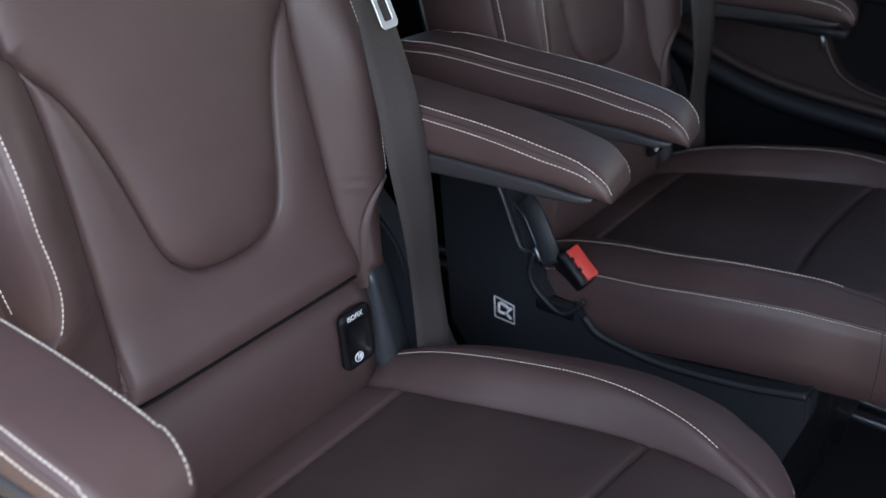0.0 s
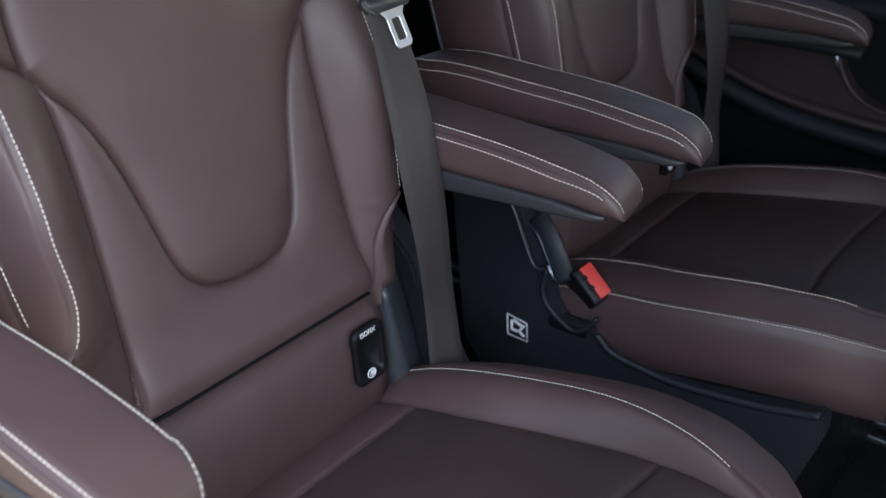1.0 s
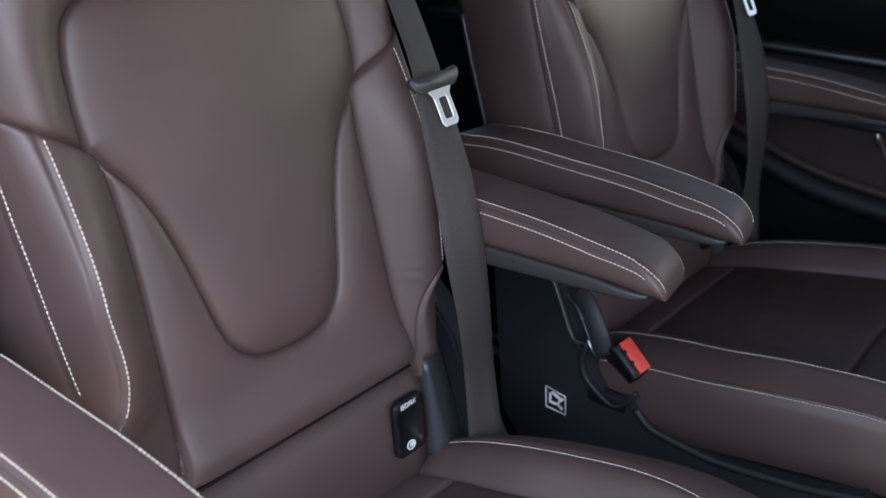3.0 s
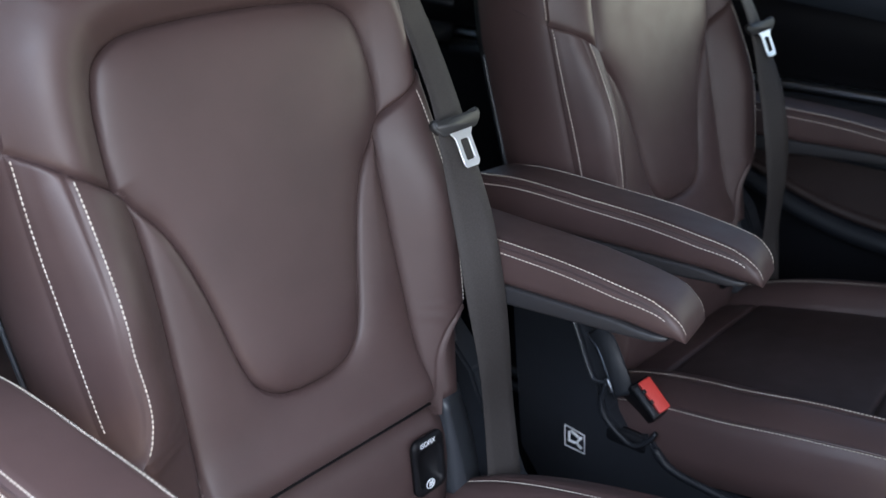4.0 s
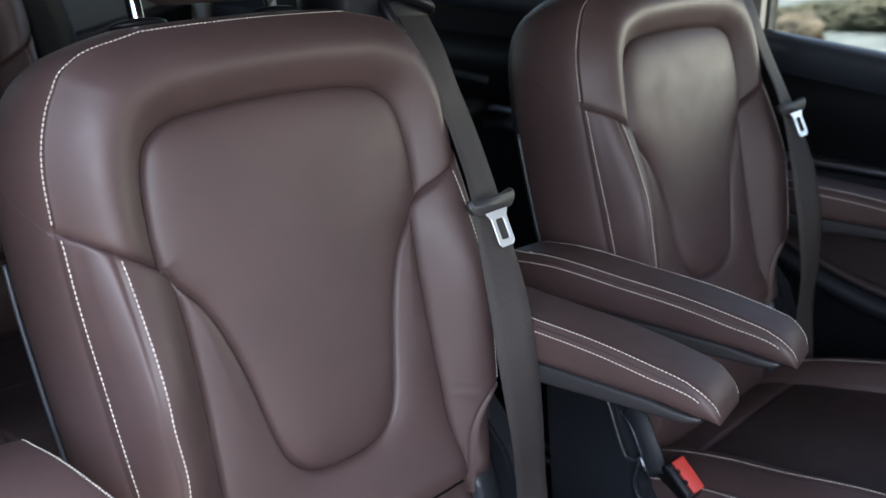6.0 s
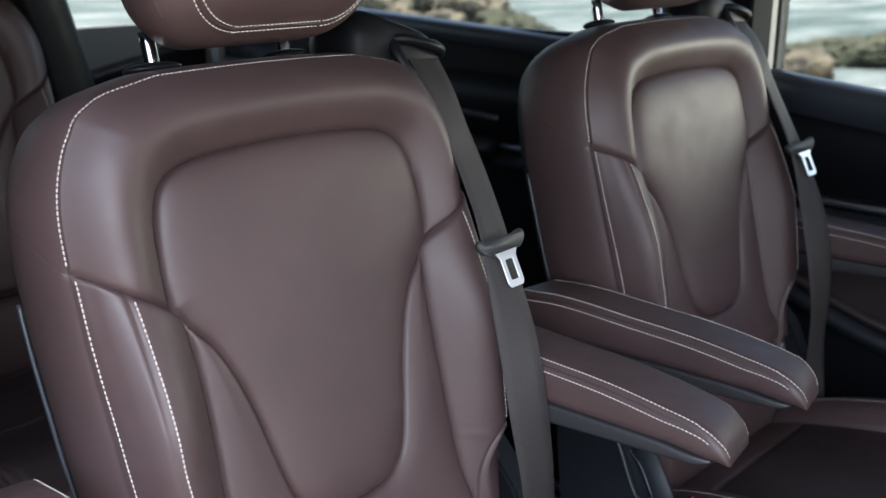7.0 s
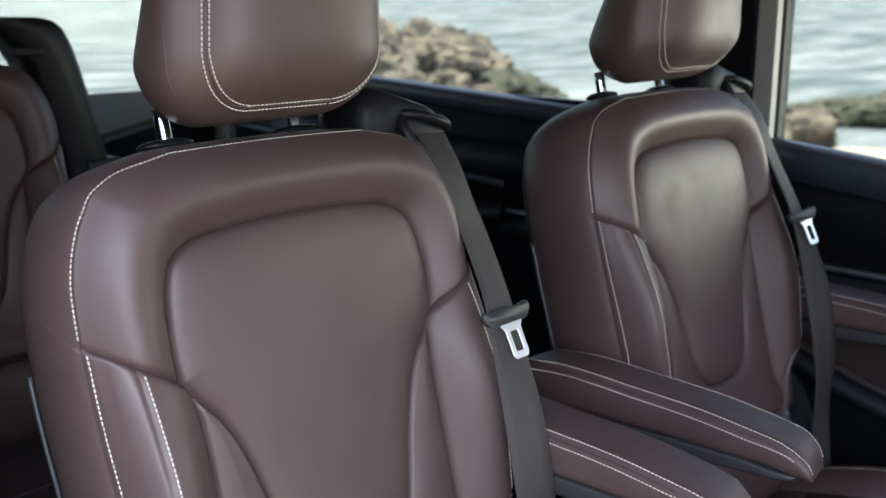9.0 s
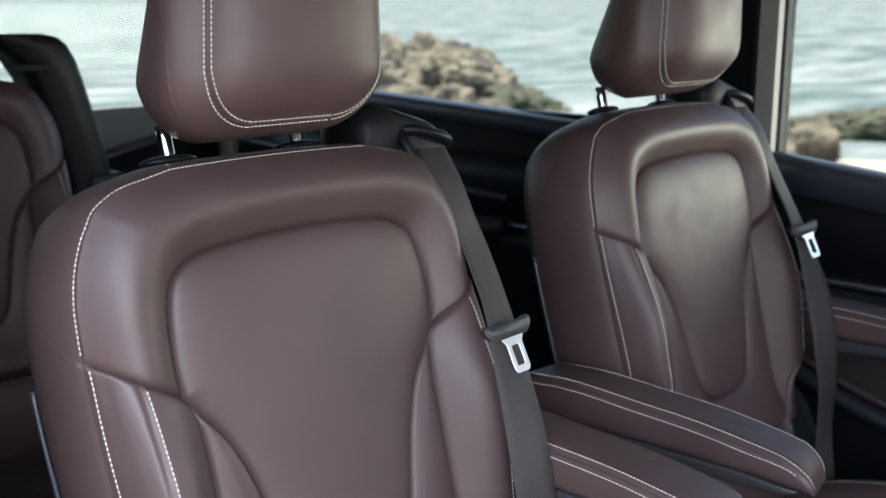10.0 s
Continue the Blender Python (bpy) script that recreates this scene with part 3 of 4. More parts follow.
def build_cushion(seat):
    cu = empty("cushion")
    cu.parent = seat
    ys = np.linspace(-0.05, -0.572, 210)
    nu = 180
    xy = np.array([(s * cushion_edge(y), y) for y in ys for s in np.linspace(-1, 1, nu)])
    ids = np.arange(len(ys) * nu).reshape(len(ys), nu)
    a, b, c, d = ids[:-1, :-1].ravel(), ids[:-1, 1:].ravel(), ids[1:, 1:].ravel(), ids[1:, :-1].ravel()
    tris = np.vstack([np.stack([a, c, b], 1), np.stack([a, d, c], 1)])
    ins = lambda p: np.abs(p[:, 0]) - cushion_seam(p[:, 1])
    xy, sides, insert = cut(xy, tris, ins)
    xy, rear, insert = cut(xy, insert, lambda p: p[:, 1] + 0.135)
    xy, seatpad, front = cut(xy, insert, lambda p: p[:, 1] + 0.405 + 0.01 * (p[:, 0] / 0.16) ** 2)
    xy, left, right = cut(xy, sides, lambda p: -p[:, 0])
    xyz = np.column_stack([xy, cushion_height(xy)])
    for nm, t in (("seat_insert", seatpad), ("front_insert", front), ("rear_strip", rear), ("side_bolster", left), ("side_bolster", right)):
        part(nm, used(xyz, t, nm), INSERT if "insert" in nm else LEATHER, cu)
    rim = np.array([(-cushion_edge(y), y) for y in ys] + [(s * cushion_edge(ys[-1]), ys[-1]) for s in np.linspace(-1, 1, 40)[1:-1]] + [(cushion_edge(y), y) for y in ys[::-1]])
    g = np.gradient(rim, axis=0)
    nrm = np.stack([g[:, 1], -g[:, 0]], 1)
    for _ in range(10):
        nrm[1:-1] = (nrm[:-2] + 2 * nrm[1:-1] + nrm[2:]) / 4
    nrm /= np.linalg.norm(nrm, axis=1)[:, None] + 1e-9
    z = cushion_height(rim)
    rows = []
    for o, dz in ((0, 0), (0.0, 0.004), (0.004, 0.007), (0.008, 0.018), (0.010, 0.035), (0.012, 0.060), (0.011, 0.094), (-0.02, 0.108), (-0.06, 0.110)):
        zz = np.maximum(z - dz, 0.340) if dz > 0.05 else z - dz
        rows.append(np.column_stack([rim + o * nrm, zz]))
    part("side_wall", strip_mesh(rows), LEATHER, cu)
    at = int(np.argmin(np.abs(ys + 0.538)))
    for k in (at, len(rim) - 1 - at):
        part("corner_seam", tube(spline([r[k] for r in rows[1:7]], 4), 0.0012, 8), PIPING, cu)
    for sgn in (-1, 1):
        line = np.array([(sgn * float(ease(-y, [0.06, 0.2, 0.32, 0.42, 0.5, 0.57], [0.186, 0.202, 0.210, 0.198, 0.174, 0.150])), y) for y in np.linspace(-0.07, -0.482, 120)])
        part("stitching", stitches(np.column_stack([line, cushion_height(line)]), np.tile((0, 0, 1.0), (len(line), 1))), THREAD, cu, "pale contrast stitching")
        low = np.array([(sgn * (cushion_edge(y) + 0.001), y) for y in np.linspace(-0.1, -0.55, 120)])
        part("stitching", stitches(np.column_stack([low + np.array([sgn * 0.0015, 0]), cushion_height(low) - 0.004]), np.tile((sgn * 0.9, 0, 0.5), (len(low), 1))), THREAD, cu, "pale contrast stitching")
        part("piping", tube(np.column_stack([low, cushion_height(low) - 0.002]), 0.0022, 8), PIPING, cu)


def lettering(text, m, size, parent):
    """Raised print with the built-in font, as a mesh."""
    cu = bpy.data.curves.new("letters", "FONT")
    cu.body, cu.size, cu.extrude, cu.align_x, cu.align_y = text, size, 0.0003, "CENTER", "CENTER"
    tmp = new("letters", cu)
    me = bpy.data.meshes.new_from_object(tmp.evaluated_get(bpy.context.evaluated_depsgraph_get()))
    bpy.data.objects.remove(tmp)
    me.transform(m)
    return part("lettering", me, WHITE, parent, "white printed lettering")


def build_buckle(seat):
    """The belt buckle on its stalk, in a recess of the base cover, on the seat's inner side."""
    bk = empty("belt_buckle")
    bk.parent = seat


    # axis: out of the recess, up and towards the middle of the van
    out_dir = Vector((-0.55, -0.50, 0.67)).normalized()
    side = Vector((0.0, -0.70, -0.71))
    side = (side - out_dir * side.dot(out_dir)).normalized()
    thin = side.cross(out_dir)
    m = Matrix((( thin.x, side.x, out_dir.x, -0.263), (thin.y, side.y, out_dir.y, -0.178), (thin.z, side.z, out_dir.z, 0.4515), (0, 0, 0, 1)))
    bm = box(-0.0145, 0.0145, -0.0265, 0.0265, -0.07, -0.003, 0.004, 3)
    bm.transform(m)
    part("buckle_body", bm, BLACK, bk, "black buckle body")

    bm = box(-0.0135, 0.004, -0.0235, 0.0235, -0.006, 0.003, 0.002, 3)
    bm.transform(m)
    part("release_button", bm, RED, bk, "red release button")
    bm = box(0.005, 0.0125, -0.021, 0.021, -0.006, -0.001, 0.0015, 2)
    bm.transform(m)
    part("slot", bm, PLASTIC, bk)
    for k in (-0.010, 0.006):
        bm = box(0.0015, 0.006, k - 0.003, k + 0.003, -0.004, 0.0032, 0.001, 2)
        bm.transform(m)
        part("slot_tooth", bm, BLACK, bk)
    stalk = [(-0.255, -0.085, 0.515), (-0.258, -0.105, 0.500), (-0.262, -0.125, 0.470), (-0.262, -0.140, 0.440)]
    bm = box(-0.003, 0.001, -0.003, 0.003, 0.0, 0.020, 0.0008, 1)
    bm.transform(Matrix.Translation((-0.276, -0.128, 0.445)) @ Matrix.Rotation(radians(-28), 4, "X"))
    part("stalk_end", bm, STEEL, bk, "bare metal end of the buckle stalk")
    part("stalk", ribbon_bar(stalk, 0.026, 0.006), PLASTIC, bk, "dark plastic-clad buckle stalk")
    edge = [(x - 0.004, y + 0.011, z - 0.008) for x, y, z in stalk]
    part("stalk_edge", tube(spline(edge, 5), 0.0016, 8), STEEL, bk, "bare metal edge")


def ribbon_bar(points, width, thick):
    p = spline(points, 6)
    loops = []
    for i in range(len(p)):
        d = Vector(p[min(i + 1, len(p) - 1)] - p[max(i - 1, 0)]).normalized()
        n = Vector((-0.85, -0.35, 0.2))
        sd = d.cross(n).normalized()
        n = sd.cross(d)
        c = Vector(p[i])
        loops.append([c + sd * a * width / 2 + n * b * thick / 2 for a, b in ((-1, -0.6), (-0.9, -1), (0.9, -1), (1, -0.6), (1, 0.6), (0.9, 1), (-0.9, 1), (-1, 0.6))])
    return loft(loops)


def build_lower(seat):
    """The strip between back and cushion, with its anchor pocket, and the seat's frame."""
    c = [(y, z) for y, z in ((-0.07, 0.37), (-0.082, 0.40), (-0.084, 0.47), (-0.080, 0.496), (-0.0745, 0.514), (-0.067, 0.527), (-0.055, 0.534), (0.0, 0.535), (0.0, 0.37))]
    loops = [[Vector((x, y, z)) for y, z in c] for x in np.linspace(-0.175, 0.165, 20)]
    part("rear_panel", loft(loops), LEATHER, seat)
    # black cord paints in the crease's shadow below the backrest
    part("seam", tube([(x, -0.0675, 0.5370) for x in np.linspace(-0.172, 0.162, 12)], 0.0022, 8), BLACK, seat, "black strip for the shade in the fold under the backrest")
    pocket = empty("anchor_pocket")
    pocket.parent = seat
    frame_uv = rounded(0.0245, -0.0345, 0.0345, 0.010, 6)
    hole_uv = rounded(0.0172, -0.026, 0.020, 0.006, 6)
    tilt = Matrix.Translation((0.1285, -0.0895, 0.481)) @ Matrix.Rotation(radians(-6), 4, "X")
    put = lambda q, d: [tilt @ Vector((x, d, z)) for x, z in q]
    loops = [put(frame_uv * 0.99, 0.004), put(frame_uv, 0.001), put(frame_uv * 0.97, -0.0015), put(hole_uv * 1.06, -0.0015), put(hole_uv, 0.0), put(hole_uv * 0.92, 0.006), put(hole_uv * 0.5, 0.0065)]
    part("pocket_frame", loft(loops), BLACK, pocket, "black plastic pocket frame")
    ramp_bm = box(-0.006, 0.012, -0.002, 0.012, -0.03, -0.012, 0.003)
    ramp_bm.transform(tilt @ Matrix.Rotation(radians(25), 4, "X"))
    part("guide_ramp", ramp_bm, PLASTIC, pocket)
    lettering("ISOFIX", tilt @ pose(-0.002, -0.0022, 0.0265, 90, 0, 0), 0.0082, pocket)
    ring = [tilt @ Vector((-0.0035 + 0.0062 * math.cos(a), -0.0026, -0.0225 + 0.0052 * math.sin(a))) for a in np.linspace(0, 2 * math.pi, 25)]
    part("symbol_ring", tube(ring, 0.0007, 6), WHITE, pocket, "white printed child seat symbol")
    for a in (-0.002, 0.001, 0.0035):
        part("symbol_bar", tube([tilt @ Vector((-0.0035 + a, -0.0026, -0.0255)), tilt @ Vector((-0.0025 + a * 0.8, -0.0026, -0.0195))], 0.0008, 6), WHITE, pocket)
    # leaning plastic cover of the hinge, beside the lower end of the back
    loops = []
    for k in np.linspace(0.0, 1.25, 11):
        left, ridge, right = (Vector(a).lerp(Vector(b), k) for a, b in (((0.163, -0.078, 0.538), (0.168, -0.088, 0.440)), ((0.164, -0.083, 0.540), (0.183, -0.0945, 0.432)), ((0.219, -0.056, 0.530), (0.251, -0.070, 0.401))))
        near, far = ridge.lerp(left, 0.45), ridge.lerp(right, 0.14)
        loops.append([left + Vector((0.002, 0.03, 0)), left, near + Vector((0, -0.001, 0)), ridge.lerp(far, 0.4) + Vector((0, -0.0012, 0)), far + Vector((0, -0.0008, 0)), ridge.lerp(right, 0.6), ridge.lerp(right, 0.95), right + Vector((0, 0.004, 0)), right + Vector((0, 0.03, 0))])
    part("hinge_cover", loft(loops), HINGE, seat, "blue-grey plastic hinge cover")
    flap = [[Vector((0.198 - 0.020 * k + a * (0.85 + 0.15 * k), -0.051 - 0.022 * k + b, 0.622 - 0.080 * k)) for a, b in ((-0.016, 0), (-0.012, -0.006), (0.010, -0.006), (0.014, 0), (0.01, 0.02), (-0.014, 0.02))] for k in np.linspace(0, 1, 8)]
    part("leather_flap", loft(flap), LEATHER, seat)
    strut = [[Vector((0.228 + 0.048 * k + a * 0.8, -0.026 + b, 0.60 - 0.205 * k)) for a, b in ((-0.012, 0), (-0.010, -0.006), (0.010, -0.006), (0.012, 0), (0.012, 0.05), (-0.012, 0.05))] for k in np.linspace(0, 1, 8)]
    part("hinge_strut", loft(strut), HINGE, seat)
    # belt outlet on the shoulder
    outlet = empty("belt_outlet")
    outlet.parent = seat
    hump = [arm_loop(y, 0.130 + 0.02 * q, 0.268 - 0.012 * q, 0.96, 1.080 - 0.02 * q, 0.030) for y, q in ((0.0735, 1.9), (0.075, 1.3), (0.079, 0.6), (0.085, 0.2), (0.10, 0), (0.14, 0.0), (0.165, 0.5), (0.172, 1.2), (0.174, 1.9))]
    hump = [[Vector((p.x, p.y, p.z - 0.45 * max(0.0, p.x - 0.185) * (p.z > 1.0))) for p in lp] for lp in hump]
    part("housing", loft(hump), BLACK, outlet, "black padded belt outlet housing")
    lip = [(0.184, 0.080, 1.050), (0.196, 0.068, 1.050), (0.220, 0.062, 1.044), (0.242, 0.064, 1.037), (0.254, 0.074, 1.030)]
    part("lip", tube(spline(lip, 6), 0.0055, 12), BLACK, outlet, "glossy black slot lip")
    cup = [(0.184, 0.080, 1.048), (0.180, 0.068, 1.036), (0.184, 0.060, 1.022), (0.194, 0.057, 1.011), (0.208, 0.058, 1.005)]
    part("chute", tube(spline(cup, 6), 0.0065, 12), BLACK, outlet, "smooth black belt chute")
    part("slot", box(0.184, 0.250, 0.071, 0.082, 1.006, 1.046, 0.004), TRIM, outlet)
    for sgn in (-1, 1):
        x0, x1 = sorted((sgn * 0.235, sgn * 0.272))
        prof = [(0.02, 0.30), (-0.02, 0.25), (-0.10, 0.20), (-0.45, 0.20), (-0.492, 0.35), (-0.490, 0.389), (-0.41, 0.371), (-0.32, 0.360), (-0.22, 0.366), (-0.18, 0.396), (-0.15, 0.384), (-0.12, 0.41), (-0.095, 0.461), (-0.06, 0.54), (0.0, 0.60), (0.05, 0.60)]
        bm = bmesh.new()
        lo = [bm.verts.new((x0, y, z)) for y, z in prof]
        hi = [bm.verts.new((x1, y, z)) for y, z in prof]
        bm.faces.new(lo), bm.faces.new(list(reversed(hi)))
        for k in range(len(prof)):
            j = (k + 1) % len(prof)
            bm.faces.new((lo[k], hi[k], hi[j], lo[j]))
        bmesh.ops.recalc_face_normals(bm, faces=bm.faces[:])
        bmesh.ops.bevel(bm, geom=bm.edges[:], offset=0.004, segments=2, affect="EDGES", clamp_overlap=True)
        cover = part("base_cover", bm, PLASTIC, seat, "dark plastic side cover of the seat base")
        if sgn < 0:
            rim = [(-0.2755, y, z) for y, z in ((-0.118, 0.455), (-0.112, 0.425), (-0.122, 0.402), (-0.158, 0.379), (-0.180, 0.388), (-0.196, 0.41))]
            part("recess_rim", tube(spline(rim, 6), 0.0035, 8), PLASTIC, cover)
            lip = [(-0.2745, y, z) for y, z in ((-0.196, 0.386), (-0.22, 0.367), (-0.27, 0.360), (-0.32, 0.359), (-0.41, 0.370), (-0.46, 0.381), (-0.487, 0.388))]
            part("lip", tube(spline(lip, 6), 0.0050, 10), PLASTIC, cover, "smooth upper lip of the plastic cover")
            # paler bead stands in for the highlight on the cover's edge
            brow = [(-0.2735, y, z) for y, z in ((-0.012, 0.588), (-0.055, 0.536), (-0.088, 0.466), (-0.100, 0.452), (-0.118, 0.455))]
            part("edge_bead", tube(spline(brow, 6), 0.0022, 8), HINGE, cover)
            # shallow black block gives the hollow its shade by colour
            part("recess", box(-0.2732, -0.255, -0.185, -0.118, 0.366, 0.392, 0.010, 3), TRIM, cover, "black block for the dark of the hollow round the buckle")
            corners = [(-0.0585, 0.3675), (-0.0905, 0.3625), (-0.0925, 0.3345), (-0.0605, 0.3355), (-0.0585, 0.3675)]
            part("symbol_frame", tube([(-0.276, y, z) for y, z in corners], 0.0010, 6), WHITE, cover, "white printed folding symbol")
            for q in ([(-0.066, 0.359), (-0.066, 0.345), (-0.076, 0.345)], [(-0.086, 0.357), (-0.078, 0.346), (-0.087, 0.340)], [(-0.068, 0.361), (-0.082, 0.3555)]):
                part("symbol_bar", tube([(-0.2755, y, z) for y, z in q], 0.0021, 6), WHITE, cover)
    part("seat_frame", box(-0.22, 0.22, -0.46, 0.0, 0.06, 0.365, 0.01), BLACK, seat)
    for sgn in (-1, 1):
        part("foot_rail", box(sgn * 0.2 - 0.03, sgn * 0.2 + 0.03, -0.45, 0.05, 0.0, 0.07, 0.008), BLACK, seat)


def build_seat():
    seat = empty("passenger_seat")
    build_backrest(seat)
    build_headrest(seat)
    build_armrest(seat, 0.211, 0.297)
    build_armrest(seat, -0.340, -0.262)
    build_cushion(seat)
    build_lower(seat)
    build_buckle(seat)
    return tagged(seat, "brown leather van seat with pale stitching and folded-down armrests", "seat", "van seats")


SEAT_GAP = 0.72
seat_a = build_seat()
seat_b = copy_thing(seat_a, Matrix.Translation((SEAT_GAP, 0, 0)))
seat_c = copy_thing(seat_a, Matrix.Translation((0.035, 1.02, 0.03)))
for ob in [o for o in seat_c.children if o.name.split(".")[0] in ("anchor_pocket", "armrest", "belt_buckle", "belt_outlet", "base_cover", "hinge_cover", "hinge_strut", "leather_flap")]:
    for o in [*ob.children_recursive, ob]:
        bpy.data.objects.remove(o)
tagged(seat_c, "brown leather van seat in the shaded third row", "seat")


# ---- seat belts ----
def ribbon(points, normals, width, thick=0.0014, n=8):
    p, q = spline(points, n), spline(normals, n)
    loops = []
    for i in range(len(p)):
        d = p[min(i + 1, len(p) - 1)] - p[max(i - 1, 0)]
        d /= np.linalg.norm(d)
        side = np.cross(d, q[i])
        side /= np.linalg.norm(side)
        up = np.cross(side, d)
        h, t = width / 2, thick / 2
        loops.append([Vector(p[i] + side * a + up * b) for a, b in ((-h, -t), (-h * 0.5, -t), (0, -t), (h * 0.5, -t), (h, -t), (h + t * 0.6, 0), (h, t), (h * 0.5, t), (0, t), (-h * 0.5, t), (-h, t), (-h - t * 0.6, 0))])
    return loft(loops)


def build_belt():
    belt = empty("seat_belt")
    pts = [(0.226, 0.076, 1.030), (0.214, 0.040, 1.000), (0.213, 0.018, 0.965), (0.220, 0.004, 0.930), (0.218, -0.018, 0.893), (0.210, -0.044, 0.855), (0.196, -0.075, 0.802), (0.191, -0.0985, 0.742), (0.189, -0.116, 0.673), (0.201, -0.120, 0.597), (0.222, -0.112, 0.515), (0.230, -0.116, 0.43), (0.232, -0.116, 0.39)]
    nrm = [(0.05, -0.6, 0.8), (0.05, -0.75, 0.65), (0.08, -0.82, 0.55), (0.12, -0.85, 0.5), (0.1, -0.88, 0.45), (0.06, -0.9, 0.40), (-0.15, -0.93, 0.22), (-0.42, -0.88, 0.2), (-0.42, -0.88, 0.12), (-0.2, -0.96, 0.0), (-0.15, -0.97, 0.0), (-0.3, -0.94, 0.0), (-0.3, -0.94, 0.0)]
    part("webbing", ribbon(pts, nrm, 0.0445), WEB, belt)
    # tongue with its black grip, square to the webbing
    n = Vector((-0.22, -0.88, 0.42)).normalized()
    down = Vector((0.03, -0.40, -0.91))
    down = (down - n * down.dot(n)).normalized()
    side = down.cross(n)
    m = Matrix(((side.x, n.x, -down.x, 0.205), (side.y, n.y, -down.y, -0.058), (side.z, n.z, -down.z, 0.847), (0, 0, 0, 1)))
    outline = [(-0.029, 0.0055), (-0.031, 0.001), (-0.029, -0.005), (-0.021, -0.013), (0.020, -0.013), (0.028, -0.005), (0.030, 0.001), (0.028, 0.006), (0.025, 0.007), (0.022, 0.004), (-0.023, 0.004), (-0.026, 0.0065)]
    bm = bmesh.new()
    lo, hi = ([bm.verts.new((x, d, z)) for x, z in outline] for d in (-0.006, 0.006))
    bm.faces.new(lo), bm.faces.new(list(reversed(hi)))
    for k in range(12):
        j = (k + 1) % 12
        bm.faces.new((lo[k], hi[k], hi[j], lo[j]))
    bmesh.ops.recalc_face_normals(bm, faces=bm.faces[:])
    bmesh.ops.bevel(bm, geom=bm.edges[:], offset=0.002, segments=3, affect="EDGES", clamp_overlap=True)
    bm.transform(m)
    tongue = part("tongue_grip", smooth_bm(bm), GRIP, belt, "dark grey plastic tongue grip")
    bm = bmesh.new()
    outer = [(-0.015, -0.012), (-0.0105, -0.019), (-0.0105, -0.047), (-0.0075, -0.051), (0.0075, -0.051), (0.0105, -0.047), (0.0105, -0.019), (0.015, -0.012)]
    inner = [(-0.0048, -0.021), (-0.0050, -0.023), (-0.0050, -0.042), (-0.0046, -0.0435), (0.0046, -0.0435), (0.0050, -0.042), (0.0050, -0.023), (0.0048, -0.021)]
    rings = [[bm.verts.new((x, d, z)) for x, z in q] for q, d in ((outer, 0.003), (outer, 0.0055), (inner, 0.0055), (inner, 0.003))]
    for a, b in zip(rings, rings[1:] + rings[:1]):
        for k in range(8):
            j = (k + 1) % 8
            bm.faces.new((a[k], a[j], b[j], b[k]))
    bmesh.ops.recalc_face_normals(bm, faces=bm.faces[:])
    bmesh.ops.bevel(bm, geom=bm.edges[:], offset=0.0006, segments=2, affect="EDGES", clamp_overlap=True)
    bm.transform(m)
    part("metal_tongue", bm, BRIGHT, belt, "bright steel latch plate")
    return tagged(belt, "dark grey seat belt hanging beside a brown leather seat", "seat belt", "seat belts")


belt_a = build_belt()
belt_b = copy_thing(belt_a, Matrix.Translation((SEAT_GAP, 0, 0)))


# ---- the van ----
def wall_x(name, x0, x1, y0, y1, z0, z1, holes, mat):
    """A wall across x with openings (y0, y1, z0, z1) through it, as one mesh of blocks."""
    ys = sorted({y0, y1, *[h[0] for h in holes], *[h[1] for h in holes]})
    zs = sorted({z0, z1, *[h[2] for h in holes], *[h[3] for h in holes]})
    bm = bmesh.new()
    for a, b in zip(ys[:-1], ys[1:]):
        for c, d in zip(zs[:-1], zs[1:]):
            m = ((a + b) / 2, (c + d) / 2)
            if any(h[0] < m[0] < h[1] and h[2] < m[1] < h[3] for h in holes):
                continue
            bmesh.ops.create_cube(bm, size=1, matrix=Matrix.Translation(((x0 + x1) / 2, m[0], m[1])) @ Matrix.Diagonal((x1 - x0, b - a, d - c, 1)))
    bmesh.ops.remove_doubles(bm, verts=bm.verts[:], dist=1e-5)
    return tagged(part(name, bm, mat), kind="structure")


tagged(part("floor", box(-0.42, 1.2, -2.4, 2.0, -0.06, 0.0), CARPET), "dark carpeted van floor", "floor", kind="structure")
# unseen roof; its edge past the door keeps the sun off the armrest
tagged(part("ceiling", box(-0.50, 1.27, -2.46, 2.06, 1.42, 1.47), HEADLINER), "unseen cloth headliner, kept dark to cut the fill light", "ceiling", kind="structure")
wall_left = wall_x("wall_left", 1.19, 1.25, -2.4, 2.0, -0.60, 1.42, [(-0.85, 0.130, 0.872, 1.38), (0.27, 1.78, 0.96, 1.38), (-2.1, -1.0, 0.90, 1.38)], TRIM)
# unseen side, left windowless and run forward to hold light off the seats
wall_x("wall_right", -0.46, -0.42, 0.0, 2.0, -0.60, 1.42, [], TRIM)
wall_x("wall_right_front", -0.46, -0.42, -2.4, -1.35, -0.60, 1.42, [(-2.1, -1.45, 0.90, 1.38)], TRIM)


def wall_y(name, y0, y1, x0, x1, z0, z1, holes, mat):
    ob = wall_x(name, -y1, -y0, x0, x1, z0, z1, holes, mat)
    ob.data.transform(Matrix.Rotation(radians(-90), 4, "Z"))
    return ob


wall_y("wall_rear", 2.0, 2.06, -0.46, 1.25, -0.60, 1.42, [(-0.3, 1.08, 0.915, 1.38)], PALE)
wall_y("wall_front", -2.46, -2.4, -0.46, 1.25, -0.60, 1.42, [(-0.38, 1.15, 0.80, 1.38)], TRIM)


